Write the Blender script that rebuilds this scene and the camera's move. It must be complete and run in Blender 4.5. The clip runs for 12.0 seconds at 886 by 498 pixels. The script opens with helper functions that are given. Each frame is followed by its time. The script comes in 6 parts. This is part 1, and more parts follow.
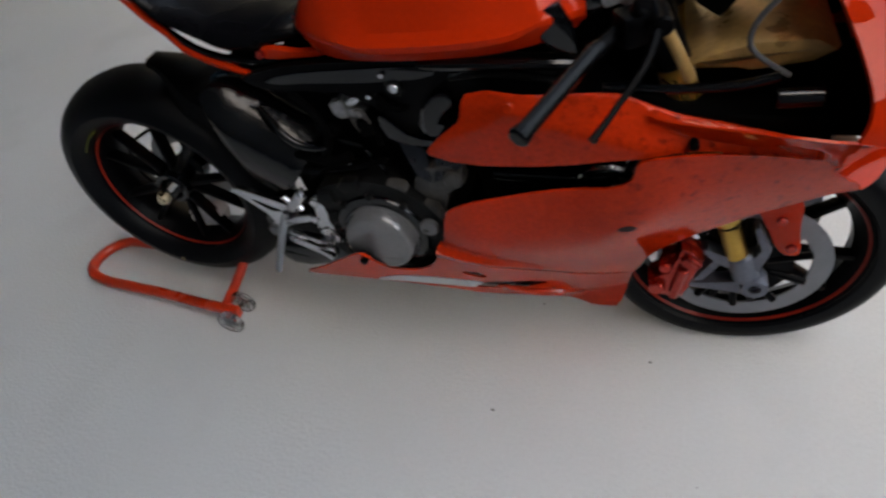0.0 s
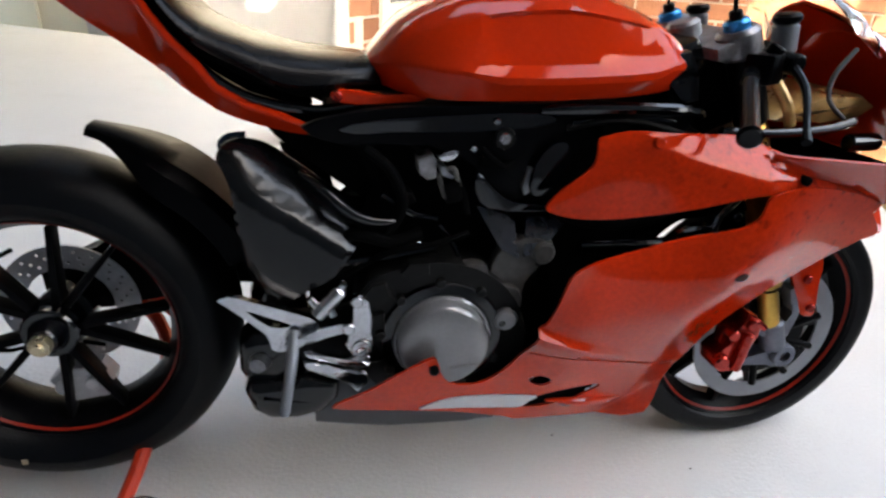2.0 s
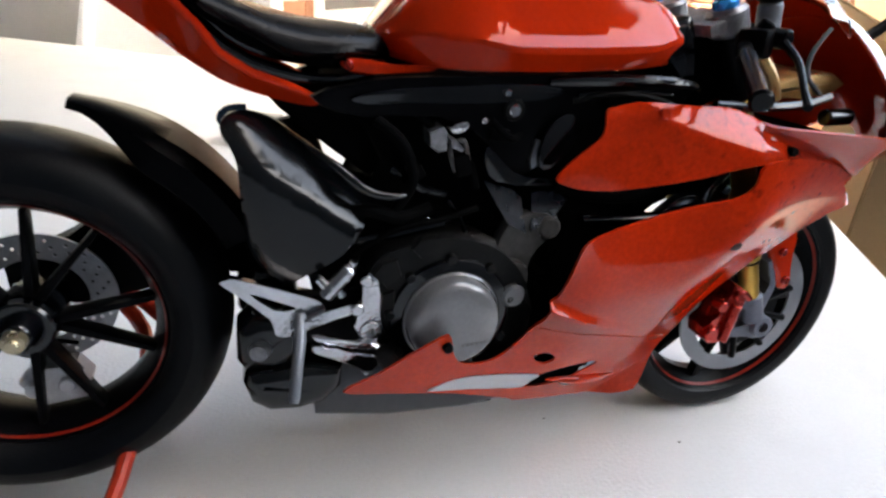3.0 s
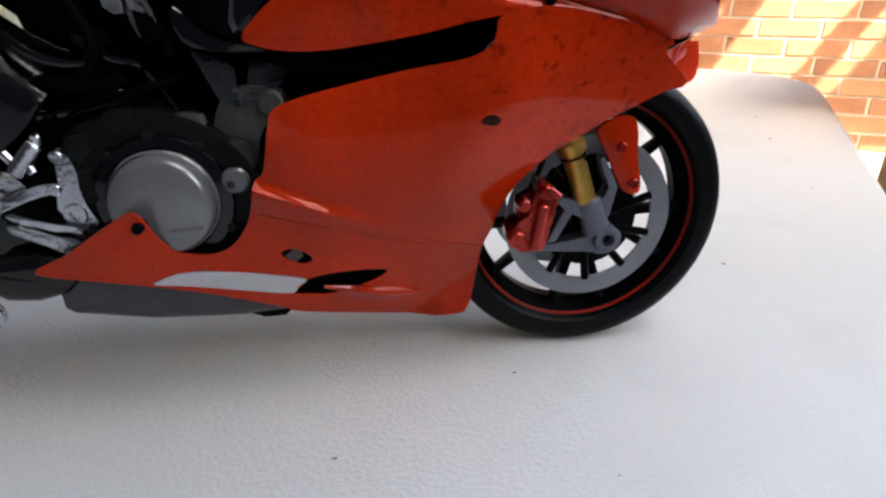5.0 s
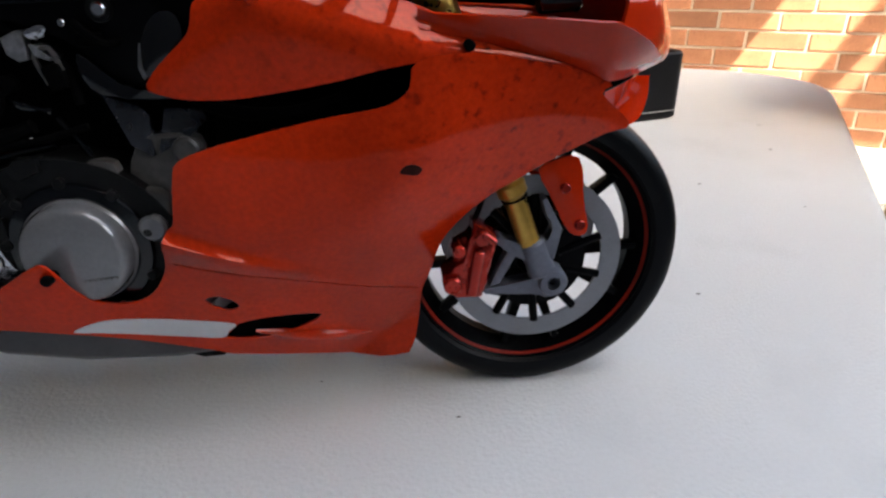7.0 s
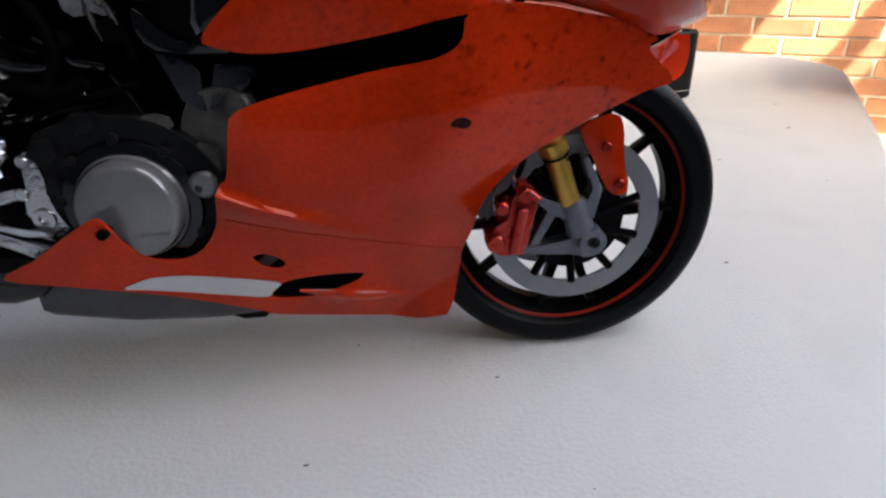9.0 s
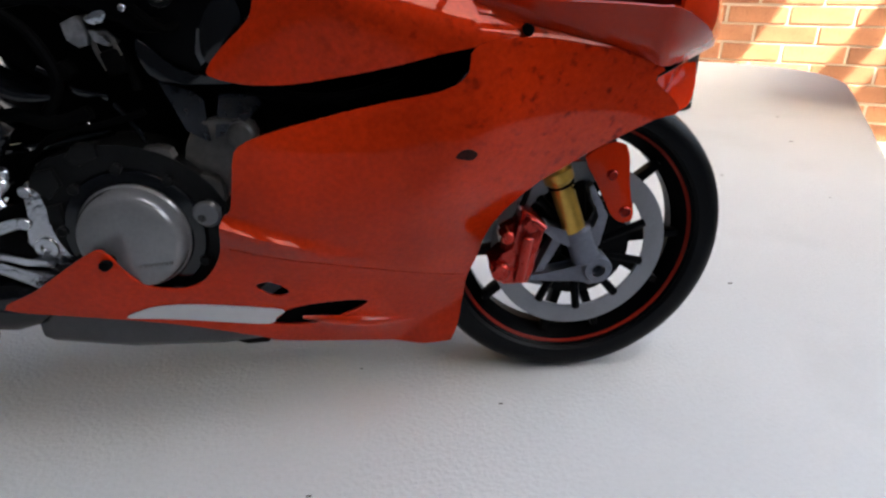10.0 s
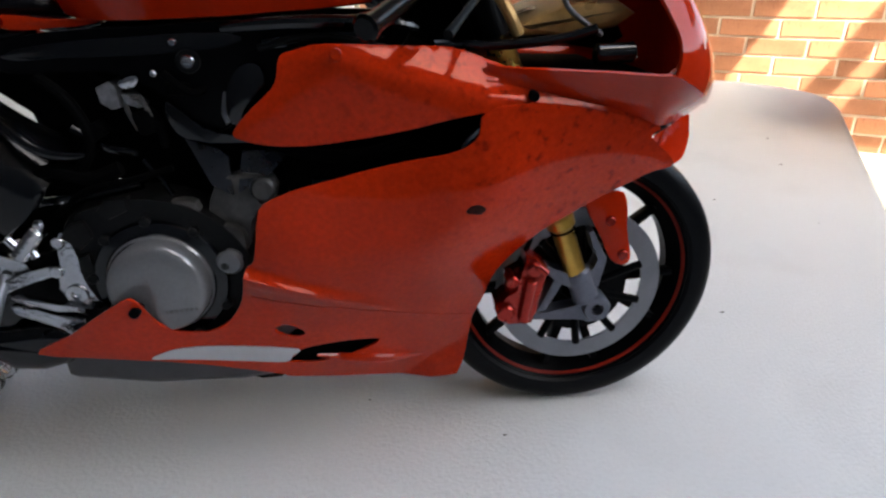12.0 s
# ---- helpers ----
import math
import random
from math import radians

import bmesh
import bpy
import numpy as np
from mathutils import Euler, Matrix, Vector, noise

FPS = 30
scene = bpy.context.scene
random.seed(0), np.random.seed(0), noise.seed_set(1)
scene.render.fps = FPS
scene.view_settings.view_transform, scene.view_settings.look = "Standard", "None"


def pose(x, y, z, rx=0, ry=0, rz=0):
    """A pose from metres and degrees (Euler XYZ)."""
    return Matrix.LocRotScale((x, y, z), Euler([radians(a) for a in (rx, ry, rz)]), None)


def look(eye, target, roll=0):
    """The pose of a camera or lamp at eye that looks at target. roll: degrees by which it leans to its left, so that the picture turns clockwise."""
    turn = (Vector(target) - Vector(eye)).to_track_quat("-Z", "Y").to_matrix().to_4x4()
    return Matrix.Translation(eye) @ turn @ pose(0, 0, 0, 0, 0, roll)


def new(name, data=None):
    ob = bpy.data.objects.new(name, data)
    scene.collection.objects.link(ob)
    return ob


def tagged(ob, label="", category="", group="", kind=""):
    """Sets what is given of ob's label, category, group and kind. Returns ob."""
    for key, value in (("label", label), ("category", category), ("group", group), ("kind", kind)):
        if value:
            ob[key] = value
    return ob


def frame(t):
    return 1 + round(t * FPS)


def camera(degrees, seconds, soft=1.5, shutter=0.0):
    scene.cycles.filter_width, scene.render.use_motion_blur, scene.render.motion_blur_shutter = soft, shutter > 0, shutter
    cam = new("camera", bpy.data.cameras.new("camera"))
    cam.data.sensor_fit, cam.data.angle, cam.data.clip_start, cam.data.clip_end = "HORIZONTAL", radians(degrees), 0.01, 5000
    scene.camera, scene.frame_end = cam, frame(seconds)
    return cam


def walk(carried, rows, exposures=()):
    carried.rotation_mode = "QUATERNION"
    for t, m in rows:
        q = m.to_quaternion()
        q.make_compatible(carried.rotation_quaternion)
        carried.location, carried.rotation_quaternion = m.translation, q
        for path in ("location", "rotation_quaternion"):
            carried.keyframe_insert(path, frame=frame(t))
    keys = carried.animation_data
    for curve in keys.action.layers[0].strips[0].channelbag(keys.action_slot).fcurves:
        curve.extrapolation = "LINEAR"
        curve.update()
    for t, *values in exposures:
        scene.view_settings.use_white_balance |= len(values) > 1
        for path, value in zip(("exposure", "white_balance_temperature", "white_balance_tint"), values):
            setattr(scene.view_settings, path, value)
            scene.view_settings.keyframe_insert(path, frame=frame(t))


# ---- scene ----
cam = camera(72.66, 12.0, 2.45, 0.28)
PATH = [
    (0, (-0.0702, -0.2473, 0.3339), (-0.6281, 0.9489, -1.0328), -13.65),
    (0.2, (-0.1022, -0.2775, 0.3296), (-0.6157, 1.0290, -0.9507), -11.04),
    (0.2, (-0.1021, -0.2758, 0.3314), (-0.6164, 1.0210, -0.9585), -11.21),
    (0.5, (-0.1345, -0.3218, 0.2925), (-0.5063, 1.1453, -0.8562), -6.38),
    (0.7, (-0.1693, -0.3471, 0.2528), (-0.4523, 1.1880, -0.8305), -5.11),
    (0.7, (-0.1692, -0.3503, 0.2479), (-0.4528, 1.2017, -0.8109), -4.95),
    (1, (-0.2086, -0.3194, 0.2171), (-0.2974, 1.3368, -0.7099), -1.93),
    (1.3, (-0.2008, -0.2819, 0.2564), (-0.1345, 1.3938, -0.6367), -0.15),
    (1.3, (-0.2007, -0.2806, 0.2584), (-0.1348, 1.3880, -0.6480), -0.15),
    (1.5, (-0.2038, -0.2606, 0.2483), (-0.0427, 1.4251, -0.6134), 1.24),
    (1.7, (-0.2163, -0.2633, 0.2490), (0.0493, 1.4164, -0.5984), 2.40),
    (1.7, (-0.2161, -0.2631, 0.2494), (0.0476, 1.4153, -0.6012), 2.40),
    (2, (-0.2495, -0.2561, 0.2528), (0.1026, 1.4224, -0.5648), 3.27),
    (2.3, (-0.2877, -0.2665, 0.2582), (0.1853, 1.3827, -0.5582), 4.62),
    (2.5, (-0.2997, -0.2736, 0.2469), (0.2098, 1.3743, -0.5498), 4.70),
    (2.8, (-0.3069, -0.2631, 0.2471), (0.2666, 1.3525, -0.5720), 4.79),
    (2.8, (-0.3061, -0.2637, 0.2466), (0.2631, 1.3554, -0.5687), 4.69),
    (3, (-0.2802, -0.2508, 0.2354), (0.2775, 1.3930, -0.5372), 4.52),
    (3.2, (-0.2798, -0.2435, 0.2102), (0.3260, 1.4130, -0.4960), 4.38),
    (3.2, (-0.2781, -0.2430, 0.2132), (0.3162, 1.4082, -0.5148), 4.57),
    (3.4, (-0.2551, -0.2300, 0.2170), (0.3595, 1.3762, -0.5907), 5.60),
    (3.5, (-0.2358, -0.2308, 0.2167), (0.2929, 1.4203, -0.5607), 3.35),
    (3.7, (-0.2168, -0.2460, 0.2103), (0.3983, 1.3918, -0.5309), 1.93),
    (3.7, (-0.2157, -0.2451, 0.2124), (0.3913, 1.3883, -0.5448), 2.15),
    (5.3, (-0.1067, -0.2822, 0.1792), (0.0599, 1.4322, -0.6227), -0.72),
    (5.3, (-0.1066, -0.2823, 0.1791), (0.0596, 1.4326, -0.6218), -0.74),
    (5.5, (-0.0995, -0.2847, 0.1751), (0.0631, 1.4306, -0.6258), -0.78),
    (5.7, (-0.0904, -0.2774, 0.1861), (0.0778, 1.4214, -0.6481), -0.00),
    (5.7, (-0.0903, -0.2766, 0.1875), (0.0777, 1.4173, -0.6566), 0.15),
    (6, (-0.0911, -0.2718, 0.1982), (0.0697, 1.4397, -0.6111), -0.78),
    (6.2, (-0.0887, -0.2832, 0.1955), (0.0794, 1.4574, -0.5476), 0.52),
    (6.2, (-0.0879, -0.2779, 0.1971), (0.0793, 1.4535, -0.5672), 0.69),
    (6.5, (-0.0820, -0.2636, 0.1953), (0.0759, 1.4466, -0.6173), -0.80),
    (6.8, (-0.0782, -0.2658, 0.2101), (0.0795, 1.4443, -0.6026), -0.24),
    (6.8, (-0.0778, -0.2652, 0.2071), (0.0806, 1.4520, -0.5903), -0.49),
    (7, (-0.0791, -0.2643, 0.2031), (0.0727, 1.4440, -0.6147), -0.86),
    (7.2, (-0.0825, -0.2634, 0.2064), (0.0664, 1.4554, -0.5895), -1.69),
    (7.2, (-0.0820, -0.2613, 0.2079), (0.0654, 1.4508, -0.6025), -1.47),
    (7.5, (-0.0986, -0.2688, 0.2016), (0.0563, 1.4385, -0.6176), -0.86),
    (7.7, (-0.1026, -0.2756, 0.1943), (0.0532, 1.4262, -0.6362), -1.03),
    (7.7, (-0.1024, -0.2744, 0.1963), (0.0523, 1.4201, -0.6491), -1.02),
    (9.3, (-0.0972, -0.2712, 0.1887), (0.0432, 1.4318, -0.6420), -1.25),
    (9.3, (-0.0972, -0.2710, 0.1893), (0.0430, 1.4303, -0.6450), -1.23),
    (9.5, (-0.0976, -0.2708, 0.1880), (0.0431, 1.4359, -0.6351), -1.08),
    (9.7, (-0.0995, -0.2673, 0.1937), (0.0421, 1.4228, -0.6628), -0.68),
    (9.7, (-0.0994, -0.2667, 0.1942), (0.0421, 1.4211, -0.6669), -0.62),
    (10, (-0.0990, -0.2650, 0.2002), (0.0438, 1.4379, -0.6303), -0.99),
    (10.3, (-0.1062, -0.2564, 0.1977), (0.0250, 1.4312, -0.6654), -2.42),
    (10.3, (-0.1053, -0.2524, 0.1989), (0.0238, 1.4257, -0.6827), -2.28),
    (10.5, (-0.1104, -0.2607, 0.1936), (0.0327, 1.4432, -0.6348), -1.17),
    (10.7, (-0.1089, -0.2631, 0.1980), (0.0266, 1.4315, -0.6505), -2.75),
    (10.7, (-0.1082, -0.2610, 0.1995), (0.0256, 1.4269, -0.6624), -2.84),
    (11, (-0.1098, -0.2732, 0.1993), (0.0328, 1.4321, -0.6265), -1.18),
    (11.3, (-0.1051, -0.2752, 0.2122), (0.0331, 1.4527, -0.5658), -2.46),
    (11.3, (-0.1050, -0.2749, 0.2105), (0.0344, 1.4570, -0.5583), -2.54),
    (11.5, (-0.1038, -0.2747, 0.2096), (0.0393, 1.4319, -0.6133), -1.03),
    (11.7, (-0.1011, -0.2749, 0.2131), (0.0523, 1.4484, -0.5722), -1.82),
    (11.7, (-0.1011, -0.2743, 0.2137), (0.0520, 1.4467, -0.5767), -1.72),
    (12, (-0.1058, -0.2702, 0.2222), (0.0572, 1.4382, -0.5932), -0.66),
]

EXPOSURES = [(0.0, 3.18, 8900, 6), (0.5, 3.03, 8700, 6), (1.0, 3.35, 8500, 6), (2.0, 3.9, 8300, 6), (2.5, 4.02, 8200, 6), (3.5, 4.12, 8200, 6), (5.5, 3.5, 8100, 6), (7.0, 3.37, 8000, 6), (9.5, 3.45, 8100, 6), (11.0, 3.53, 8100, 6), (12.0, 3.36, 8000, 6)]
walk(cam, [(t, look(eye, target, roll)) for t, eye, target, roll in PATH], EXPOSURES)

from mathutils import geometry

MM = 0.001
# ---- light: patio shaded by added sheets and walls, sun on the back wall ----
WALL_AT = Vector((1.4855, 2.3494, 0.0))          # a point on the long brick wall
WALL_U = Vector((0.8627, -0.5057, 0.0))         # along the wall, to the right
WALL_N = Vector((-0.5057, -0.8627, 0.0))         # out of the wall, towards the table
SUN_UZ, SUN_NZ = 0.56, 0.62                    # sun's run along and out of the wall per metre of height
to_sun = (WALL_U * SUN_UZ + WALL_N * SUN_NZ + Vector((0, 0, 1))).normalized()
sun_data = bpy.data.lights.new("sun", "SUN")
sun_data.energy, sun_data.angle, sun_data.color = 2.8, radians(0.5), (1.0, 0.95, 0.88)
sun = new("sun", sun_data)
sun.matrix_world = look(to_sun * 30, (0, 0, 0))
world = bpy.data.worlds.new("sky")
scene.world = world
world.use_nodes = True
wn = world.node_tree.nodes
sky = wn.new("ShaderNodeTexSky")
sky.sky_type, sky.sun_disc = "NISHITA", False
sky.dust_density = 3.0
sky.sun_elevation = math.asin(to_sun.z)
sky.sun_rotation = math.atan2(to_sun.x, to_sun.y)
world.node_tree.links.new(sky.outputs[0], wn["Background"].inputs[0])
wn["Background"].inputs[1].default_value = 0.15


# ---- materials ----
def material(name, color, rough=0.5, metal=0.0, coat=0.0, bump=0.0, scale=60.0, vary=0.12, vary_scale=6.0, speck=0.0,
             speck_color=(0.05, 0.02, 0.01), speck_scale=40.0, alpha=1.0, trans=0.0, ior=1.45, rough_vary=0.1, random_tint=0.0, spec=0.5, speck_mask=False, gloss_tint=(1, 1, 1)):
    m = bpy.data.materials.new(name)
    m.use_nodes = True
    nt = m.node_tree
    bsdf = nt.nodes["Principled BSDF"]
    link = nt.links.new
    tc = nt.nodes.new("ShaderNodeTexCoord")
    big = nt.nodes.new("ShaderNodeTexNoise")
    big.inputs["Scale"].default_value, big.inputs["Detail"].default_value = vary_scale, 4
    fine = nt.nodes.new("ShaderNodeTexNoise")
    fine.inputs["Scale"].default_value, fine.inputs["Detail"].default_value = scale, 5
    link(tc.outputs["Object"], big.inputs["Vector"])
    link(tc.outputs["Object"], fine.inputs["Vector"])
    ramp = nt.nodes.new("ShaderNodeMapRange")
    ramp.inputs["From Min"].default_value, ramp.inputs["From Max"].default_value = 0.3, 0.7
    ramp.inputs["To Min"].default_value, ramp.inputs["To Max"].default_value = 1 - vary, 1 + vary
    link(big.outputs["Fac"], ramp.inputs["Value"])
    ramp2 = nt.nodes.new("ShaderNodeMapRange")
    ramp2.inputs["From Min"].default_value, ramp2.inputs["From Max"].default_value = 0.3, 0.7
    ramp2.inputs["To Min"].default_value, ramp2.inputs["To Max"].default_value = 1 - vary * 0.5, 1 + vary * 0.5
    link(fine.outputs["Fac"], ramp2.inputs["Value"])
    mul = nt.nodes.new("ShaderNodeMath")
    mul.operation = "MULTIPLY"
    link(ramp.outputs[0], mul.inputs[0])
    link(ramp2.outputs[0], mul.inputs[1])
    last = mul.outputs[0]
    if random_tint:
        info = nt.nodes.new("ShaderNodeObjectInfo")
        r3 = nt.nodes.new("ShaderNodeMapRange")
        r3.inputs["To Min"].default_value, r3.inputs["To Max"].default_value = 1 - random_tint, 1 + random_tint
        link(info.outputs["Random"], r3.inputs["Value"])
        m3 = nt.nodes.new("ShaderNodeMath")
        m3.operation = "MULTIPLY"
        link(last, m3.inputs[0])
        link(r3.outputs[0], m3.inputs[1])
        last = m3.outputs[0]
    hue = nt.nodes.new("ShaderNodeHueSaturation")
    hue.inputs["Color"].default_value = (*color, 1)
    link(last, hue.inputs["Value"])
    out = hue.outputs["Color"]
    if speck:
        sp = nt.nodes.new("ShaderNodeTexNoise")
        sp.inputs["Scale"].default_value, sp.inputs["Detail"].default_value = speck_scale, 3
        link(tc.outputs["Object"], sp.inputs["Vector"])
        sr = nt.nodes.new("ShaderNodeMapRange")
        sr.inputs["From Min"].default_value, sr.inputs["From Max"].default_value = 0.56, 0.72
        sr.inputs["To Max"].default_value = speck
        link(sp.outputs["Fac"], sr.inputs["Value"])
        mx = nt.nodes.new("ShaderNodeMixRGB")
        mx.inputs["Color2"].default_value = (*speck_color, 1)
        if speck_mask:
            sm = nt.nodes.new("ShaderNodeMapRange")
            sm.inputs["From Min"].default_value, sm.inputs["From Max"].default_value = -0.23, -0.14
            sx = nt.nodes.new("ShaderNodeVectorMath")
            sx.operation = "DOT_PRODUCT"
            sx.inputs[1].default_value = (1.0, 0.0, 0.8)
            link(tc.outputs["Object"], sx.inputs[0])
            so = nt.nodes.new("ShaderNodeMath")
            so.operation = "SUBTRACT"
            so.inputs[1].default_value = 0.235
            link(sx.outputs["Value"], so.inputs[0])
            link(so.outputs[0], sm.inputs["Value"])
            sf = nt.nodes.new("ShaderNodeMath")
            sf.operation = "MULTIPLY"
            link(sr.outputs[0], sf.inputs[0])
            link(sm.outputs[0], sf.inputs[1])
            link(sf.outputs[0], mx.inputs["Fac"])
        else:
            link(sr.outputs[0], mx.inputs["Fac"])
        link(out, mx.inputs["Color1"])
        out = mx.outputs["Color"]
    link(out, bsdf.inputs["Base Color"])
    rr = nt.nodes.new("ShaderNodeMapRange")
    rr.inputs["To Min"].default_value, rr.inputs["To Max"].default_value = max(0.02, rough - rough_vary), min(1, rough + rough_vary)
    link(big.outputs["Fac"], rr.inputs["Value"])
    link(rr.outputs[0], bsdf.inputs["Roughness"])
    bsdf.inputs["Metallic"].default_value = metal
    bsdf.inputs["Coat Weight"].default_value = coat
    bsdf.inputs["Coat Roughness"].default_value = 0.06
    bsdf.inputs["Transmission Weight"].default_value = trans
    bsdf.inputs["IOR"].default_value = ior
    bsdf.inputs["Specular IOR Level"].default_value = spec
    bsdf.inputs["Specular Tint"].default_value = (*gloss_tint, 1)
    if bump:
        bp = nt.nodes.new("ShaderNodeBump")
        bp.inputs["Strength"].default_value, bp.inputs["Distance"].default_value = bump, 0.001
        link(fine.outputs["Fac"], bp.inputs["Height"])
        link(bp.outputs[0], bsdf.inputs["Normal"])
    return m


RED = material("red_paint", (0.45, 0.0225, 0.0050), 0.06, 0.0, 0.0, vary=0.28, vary_scale=15, scale=500, speck=0.8, spec=0.5, gloss_tint=(1.0, 0.40, 0.33), speck_mask=True,
               speck_color=(0.10, 0.007, 0.003), speck_scale=210, rough_vary=0.03)
RED_SMOOTH = material("smooth_red_paint", (0.46, 0.0215, 0.0045), 0.05, vary=0.10, vary_scale=14, scale=500, spec=0.42, gloss_tint=(1.0, 0.48, 0.42), rough_vary=0.03)
STRIPE_RED = material("rim_stripe_red", (0.21, 0.012, 0.005), 0.35, vary=0.15, vary_scale=30, spec=0.2)
RED_LIP = material("polished_red_paint", (0.48, 0.025, 0.006), 0.08, vary=0.1, vary_scale=30, spec=0.8)
RED_CHIP = material("dull_red_stain", (0.03, 0.005, 0.003), 0.5, spec=0.1, vary=0.4, vary_scale=300)
RED_DARK = material("red_anodised", (0.34, 0.018, 0.010), 0.22, 0.7, 0.3, vary=0.2, vary_scale=60, scale=300)
RED_TUBE = material("red_tube_paint", (0.46, 0.026, 0.006), 0.3, 0.0, 0.5, vary=0.12, vary_scale=20, scale=300)
BLACK = material("black_plastic", (0.0013, 0.0013, 0.0017), 0.34, 0.0, 0.0, bump=0.15, scale=900, vary=0.3, vary_scale=40, spec=0.06)
BLACK_GLOSS = material("black_gloss", (0.002, 0.0024, 0.0032), 0.12, 0.0, 0.0, vary=0.3, vary_scale=30, scale=400, spec=0.6)
POD_GLOSS = material("pod_gloss_black", (0.0022, 0.0026, 0.0034), 0.17, vary=0.4, vary_scale=60, scale=150, spec=0.4, bump=0.3, rough_vary=0.12)
# gloss black lifted towards blue, standing in for sky reflected in the facets
FACET_SHEEN = material("facet_sheen", (0.016, 0.019, 0.026), 0.22, vary=0.2, vary_scale=60, scale=300, spec=0.8)
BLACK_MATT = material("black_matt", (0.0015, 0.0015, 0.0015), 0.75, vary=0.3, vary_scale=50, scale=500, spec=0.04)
SATIN = material("satin_black", (0.0012, 0.0013, 0.0018), 0.26, vary=0.3, vary_scale=40, scale=500, spec=0.2)
TYRE = material("tyre_rubber", (0.0014, 0.0018, 0.0026), 0.42, spec=0.15, bump=0.2, scale=1200, vary=0.25, vary_scale=30, rough_vary=0.12)
SEAT = material("seat_vinyl", (0.0018, 0.0018, 0.0024), 0.26, spec=0.14, bump=0.08, scale=1600, vary=0.2, vary_scale=25)
CLUTCH = material("clutch_grey", (0.165, 0.165, 0.172), 0.24, 0.3, 0.6, bump=0.1, scale=700, vary=0.12, vary_scale=35)
CASE_GREY = material("crankcase_grey", (0.006, 0.006, 0.006), 0.4, 0.0, spec=0.15, bump=0.25, scale=600, vary=0.25, vary_scale=60)
CAST = material("cast_alloy", (0.2, 0.2, 0.21), 0.34, 0.6, vary=0.35, vary_scale=140, scale=500, bump=0.2)
SMOKE = material("smoky_casting", (0.066, 0.062, 0.059), 0.32, 0.1, vary=0.35, vary_scale=90, scale=400, bump=0.2)
SILVER = material("silver_metal", (0.56, 0.56, 0.58), 0.14, 1.0, bump=0.3, vary=0.15, vary_scale=80, scale=500)
STEEL = material("disc_steel", (0.19, 0.20, 0.22), 0.42, 0.55, vary=0.1, vary_scale=60, scale=900, bump=0.05)
PALE_ALLOY = material("pale_alloy", (0.40, 0.40, 0.41), 0.4, 0.25, vary=0.15, vary_scale=90, scale=600, bump=0.1)
FORK_GREY = material("fork_casting_grey", (0.125, 0.135, 0.165), 0.45, 0.5, vary=0.18, vary_scale=80, scale=500)
GOLD = material("gold_anodised", (0.52, 0.31, 0.07), 0.3, 0.8, vary=0.15, vary_scale=60, scale=400)
BRONZE = material("gold_tint_plastic", (0.42, 0.25, 0.09), 0.3, 0.4, vary=0.3, vary_scale=60, scale=300)
BLUE = material("blue_anodised", (0.01, 0.25, 0.62), 0.25, 0.5, vary=0.1, vary_scale=60)
WHITE_DECAL = material("white_decal", (0.52, 0.52, 0.53), 0.45, vary=0.05, vary_scale=40, scale=300)
BRASSY = material("brass_tone", (0.5, 0.42, 0.28), 0.28, 0.85, vary=0.15, vary_scale=80, scale=500)
BLUED = material("blued_metal", (0.03, 0.06, 0.09), 0.2, 0.8, vary=0.4, vary_scale=120)
MUFFLER = material("muffler_grey", (0.085, 0.085, 0.09), 0.5, 0.5, vary=0.15, vary_scale=50, scale=500)
YELLOW = material("yellow_print", (0.11, 0.12, 0.01), 0.6, vary=0.1)
TABLE = material("table_plastic", (0.56, 0.56, 0.55), 0.55, bump=0.5, scale=420, vary=0.05, vary_scale=3.0, speck=0.12,
                 speck_color=(0.3, 0.29, 0.27), speck_scale=11, rough_vary=0.08)
BRICK = material("brick_clay", (0.36, 0.158, 0.088), 0.85, bump=0.9, scale=150, vary=0.22, vary_scale=9, speck=0.35,
                 speck_color=(0.16, 0.06, 0.035), speck_scale=60, random_tint=0.28)
MORTAR = material("mortar", (0.56, 0.50, 0.41), 0.9, bump=0.8, scale=220, vary=0.12, vary_scale=10)
CONCRETE = material("concrete", (0.33, 0.32, 0.3), 0.9, bump=0.5, scale=120, vary=0.15, vary_scale=3)
DOOR_WHITE = material("door_paint", (0.78, 0.75, 0.66), 0.45, vary=0.04, vary_scale=5, scale=200)
CREAM = material("cream_cladding", (0.72, 0.67, 0.52), 0.6, vary=0.05, vary_scale=4, scale=200)
SHADED_CREAM = material("shaded_cream", (0.46, 0.455, 0.44), 0.6, vary=0.05, vary_scale=4, scale=200)
CHAIR_WHITE = material("chair_plastic", (0.8, 0.8, 0.8), 0.4, vary=0.03, vary_scale=6, scale=300)
CARD = material("cardboard", (0.40, 0.27, 0.15), 0.85, bump=0.3, scale=200, vary=0.07, vary_scale=5)
CARD_DARK = material("cardboard_tape", (0.24, 0.15, 0.08), 0.6, vary=0.1, vary_scale=8)
LEATHER = material("black_leather", (0.004, 0.0045, 0.006), 0.45, spec=0.2, bump=0.6, scale=500, vary=0.3, vary_scale=40)
THREAD = material("white_thread", (0.6, 0.6, 0.58), 0.8)
PEWTER = material("grey_metal", (0.22, 0.22, 0.21), 0.4, 0.6, vary=0.2, vary_scale=40)
COPPER = material("copper_line", (0.45, 0.25, 0.15), 0.4, 0.6)
PAVING = material("patio_paving", (0.085, 0.085, 0.088), 0.85, bump=0.5, scale=120, vary=0.2, vary_scale=3)
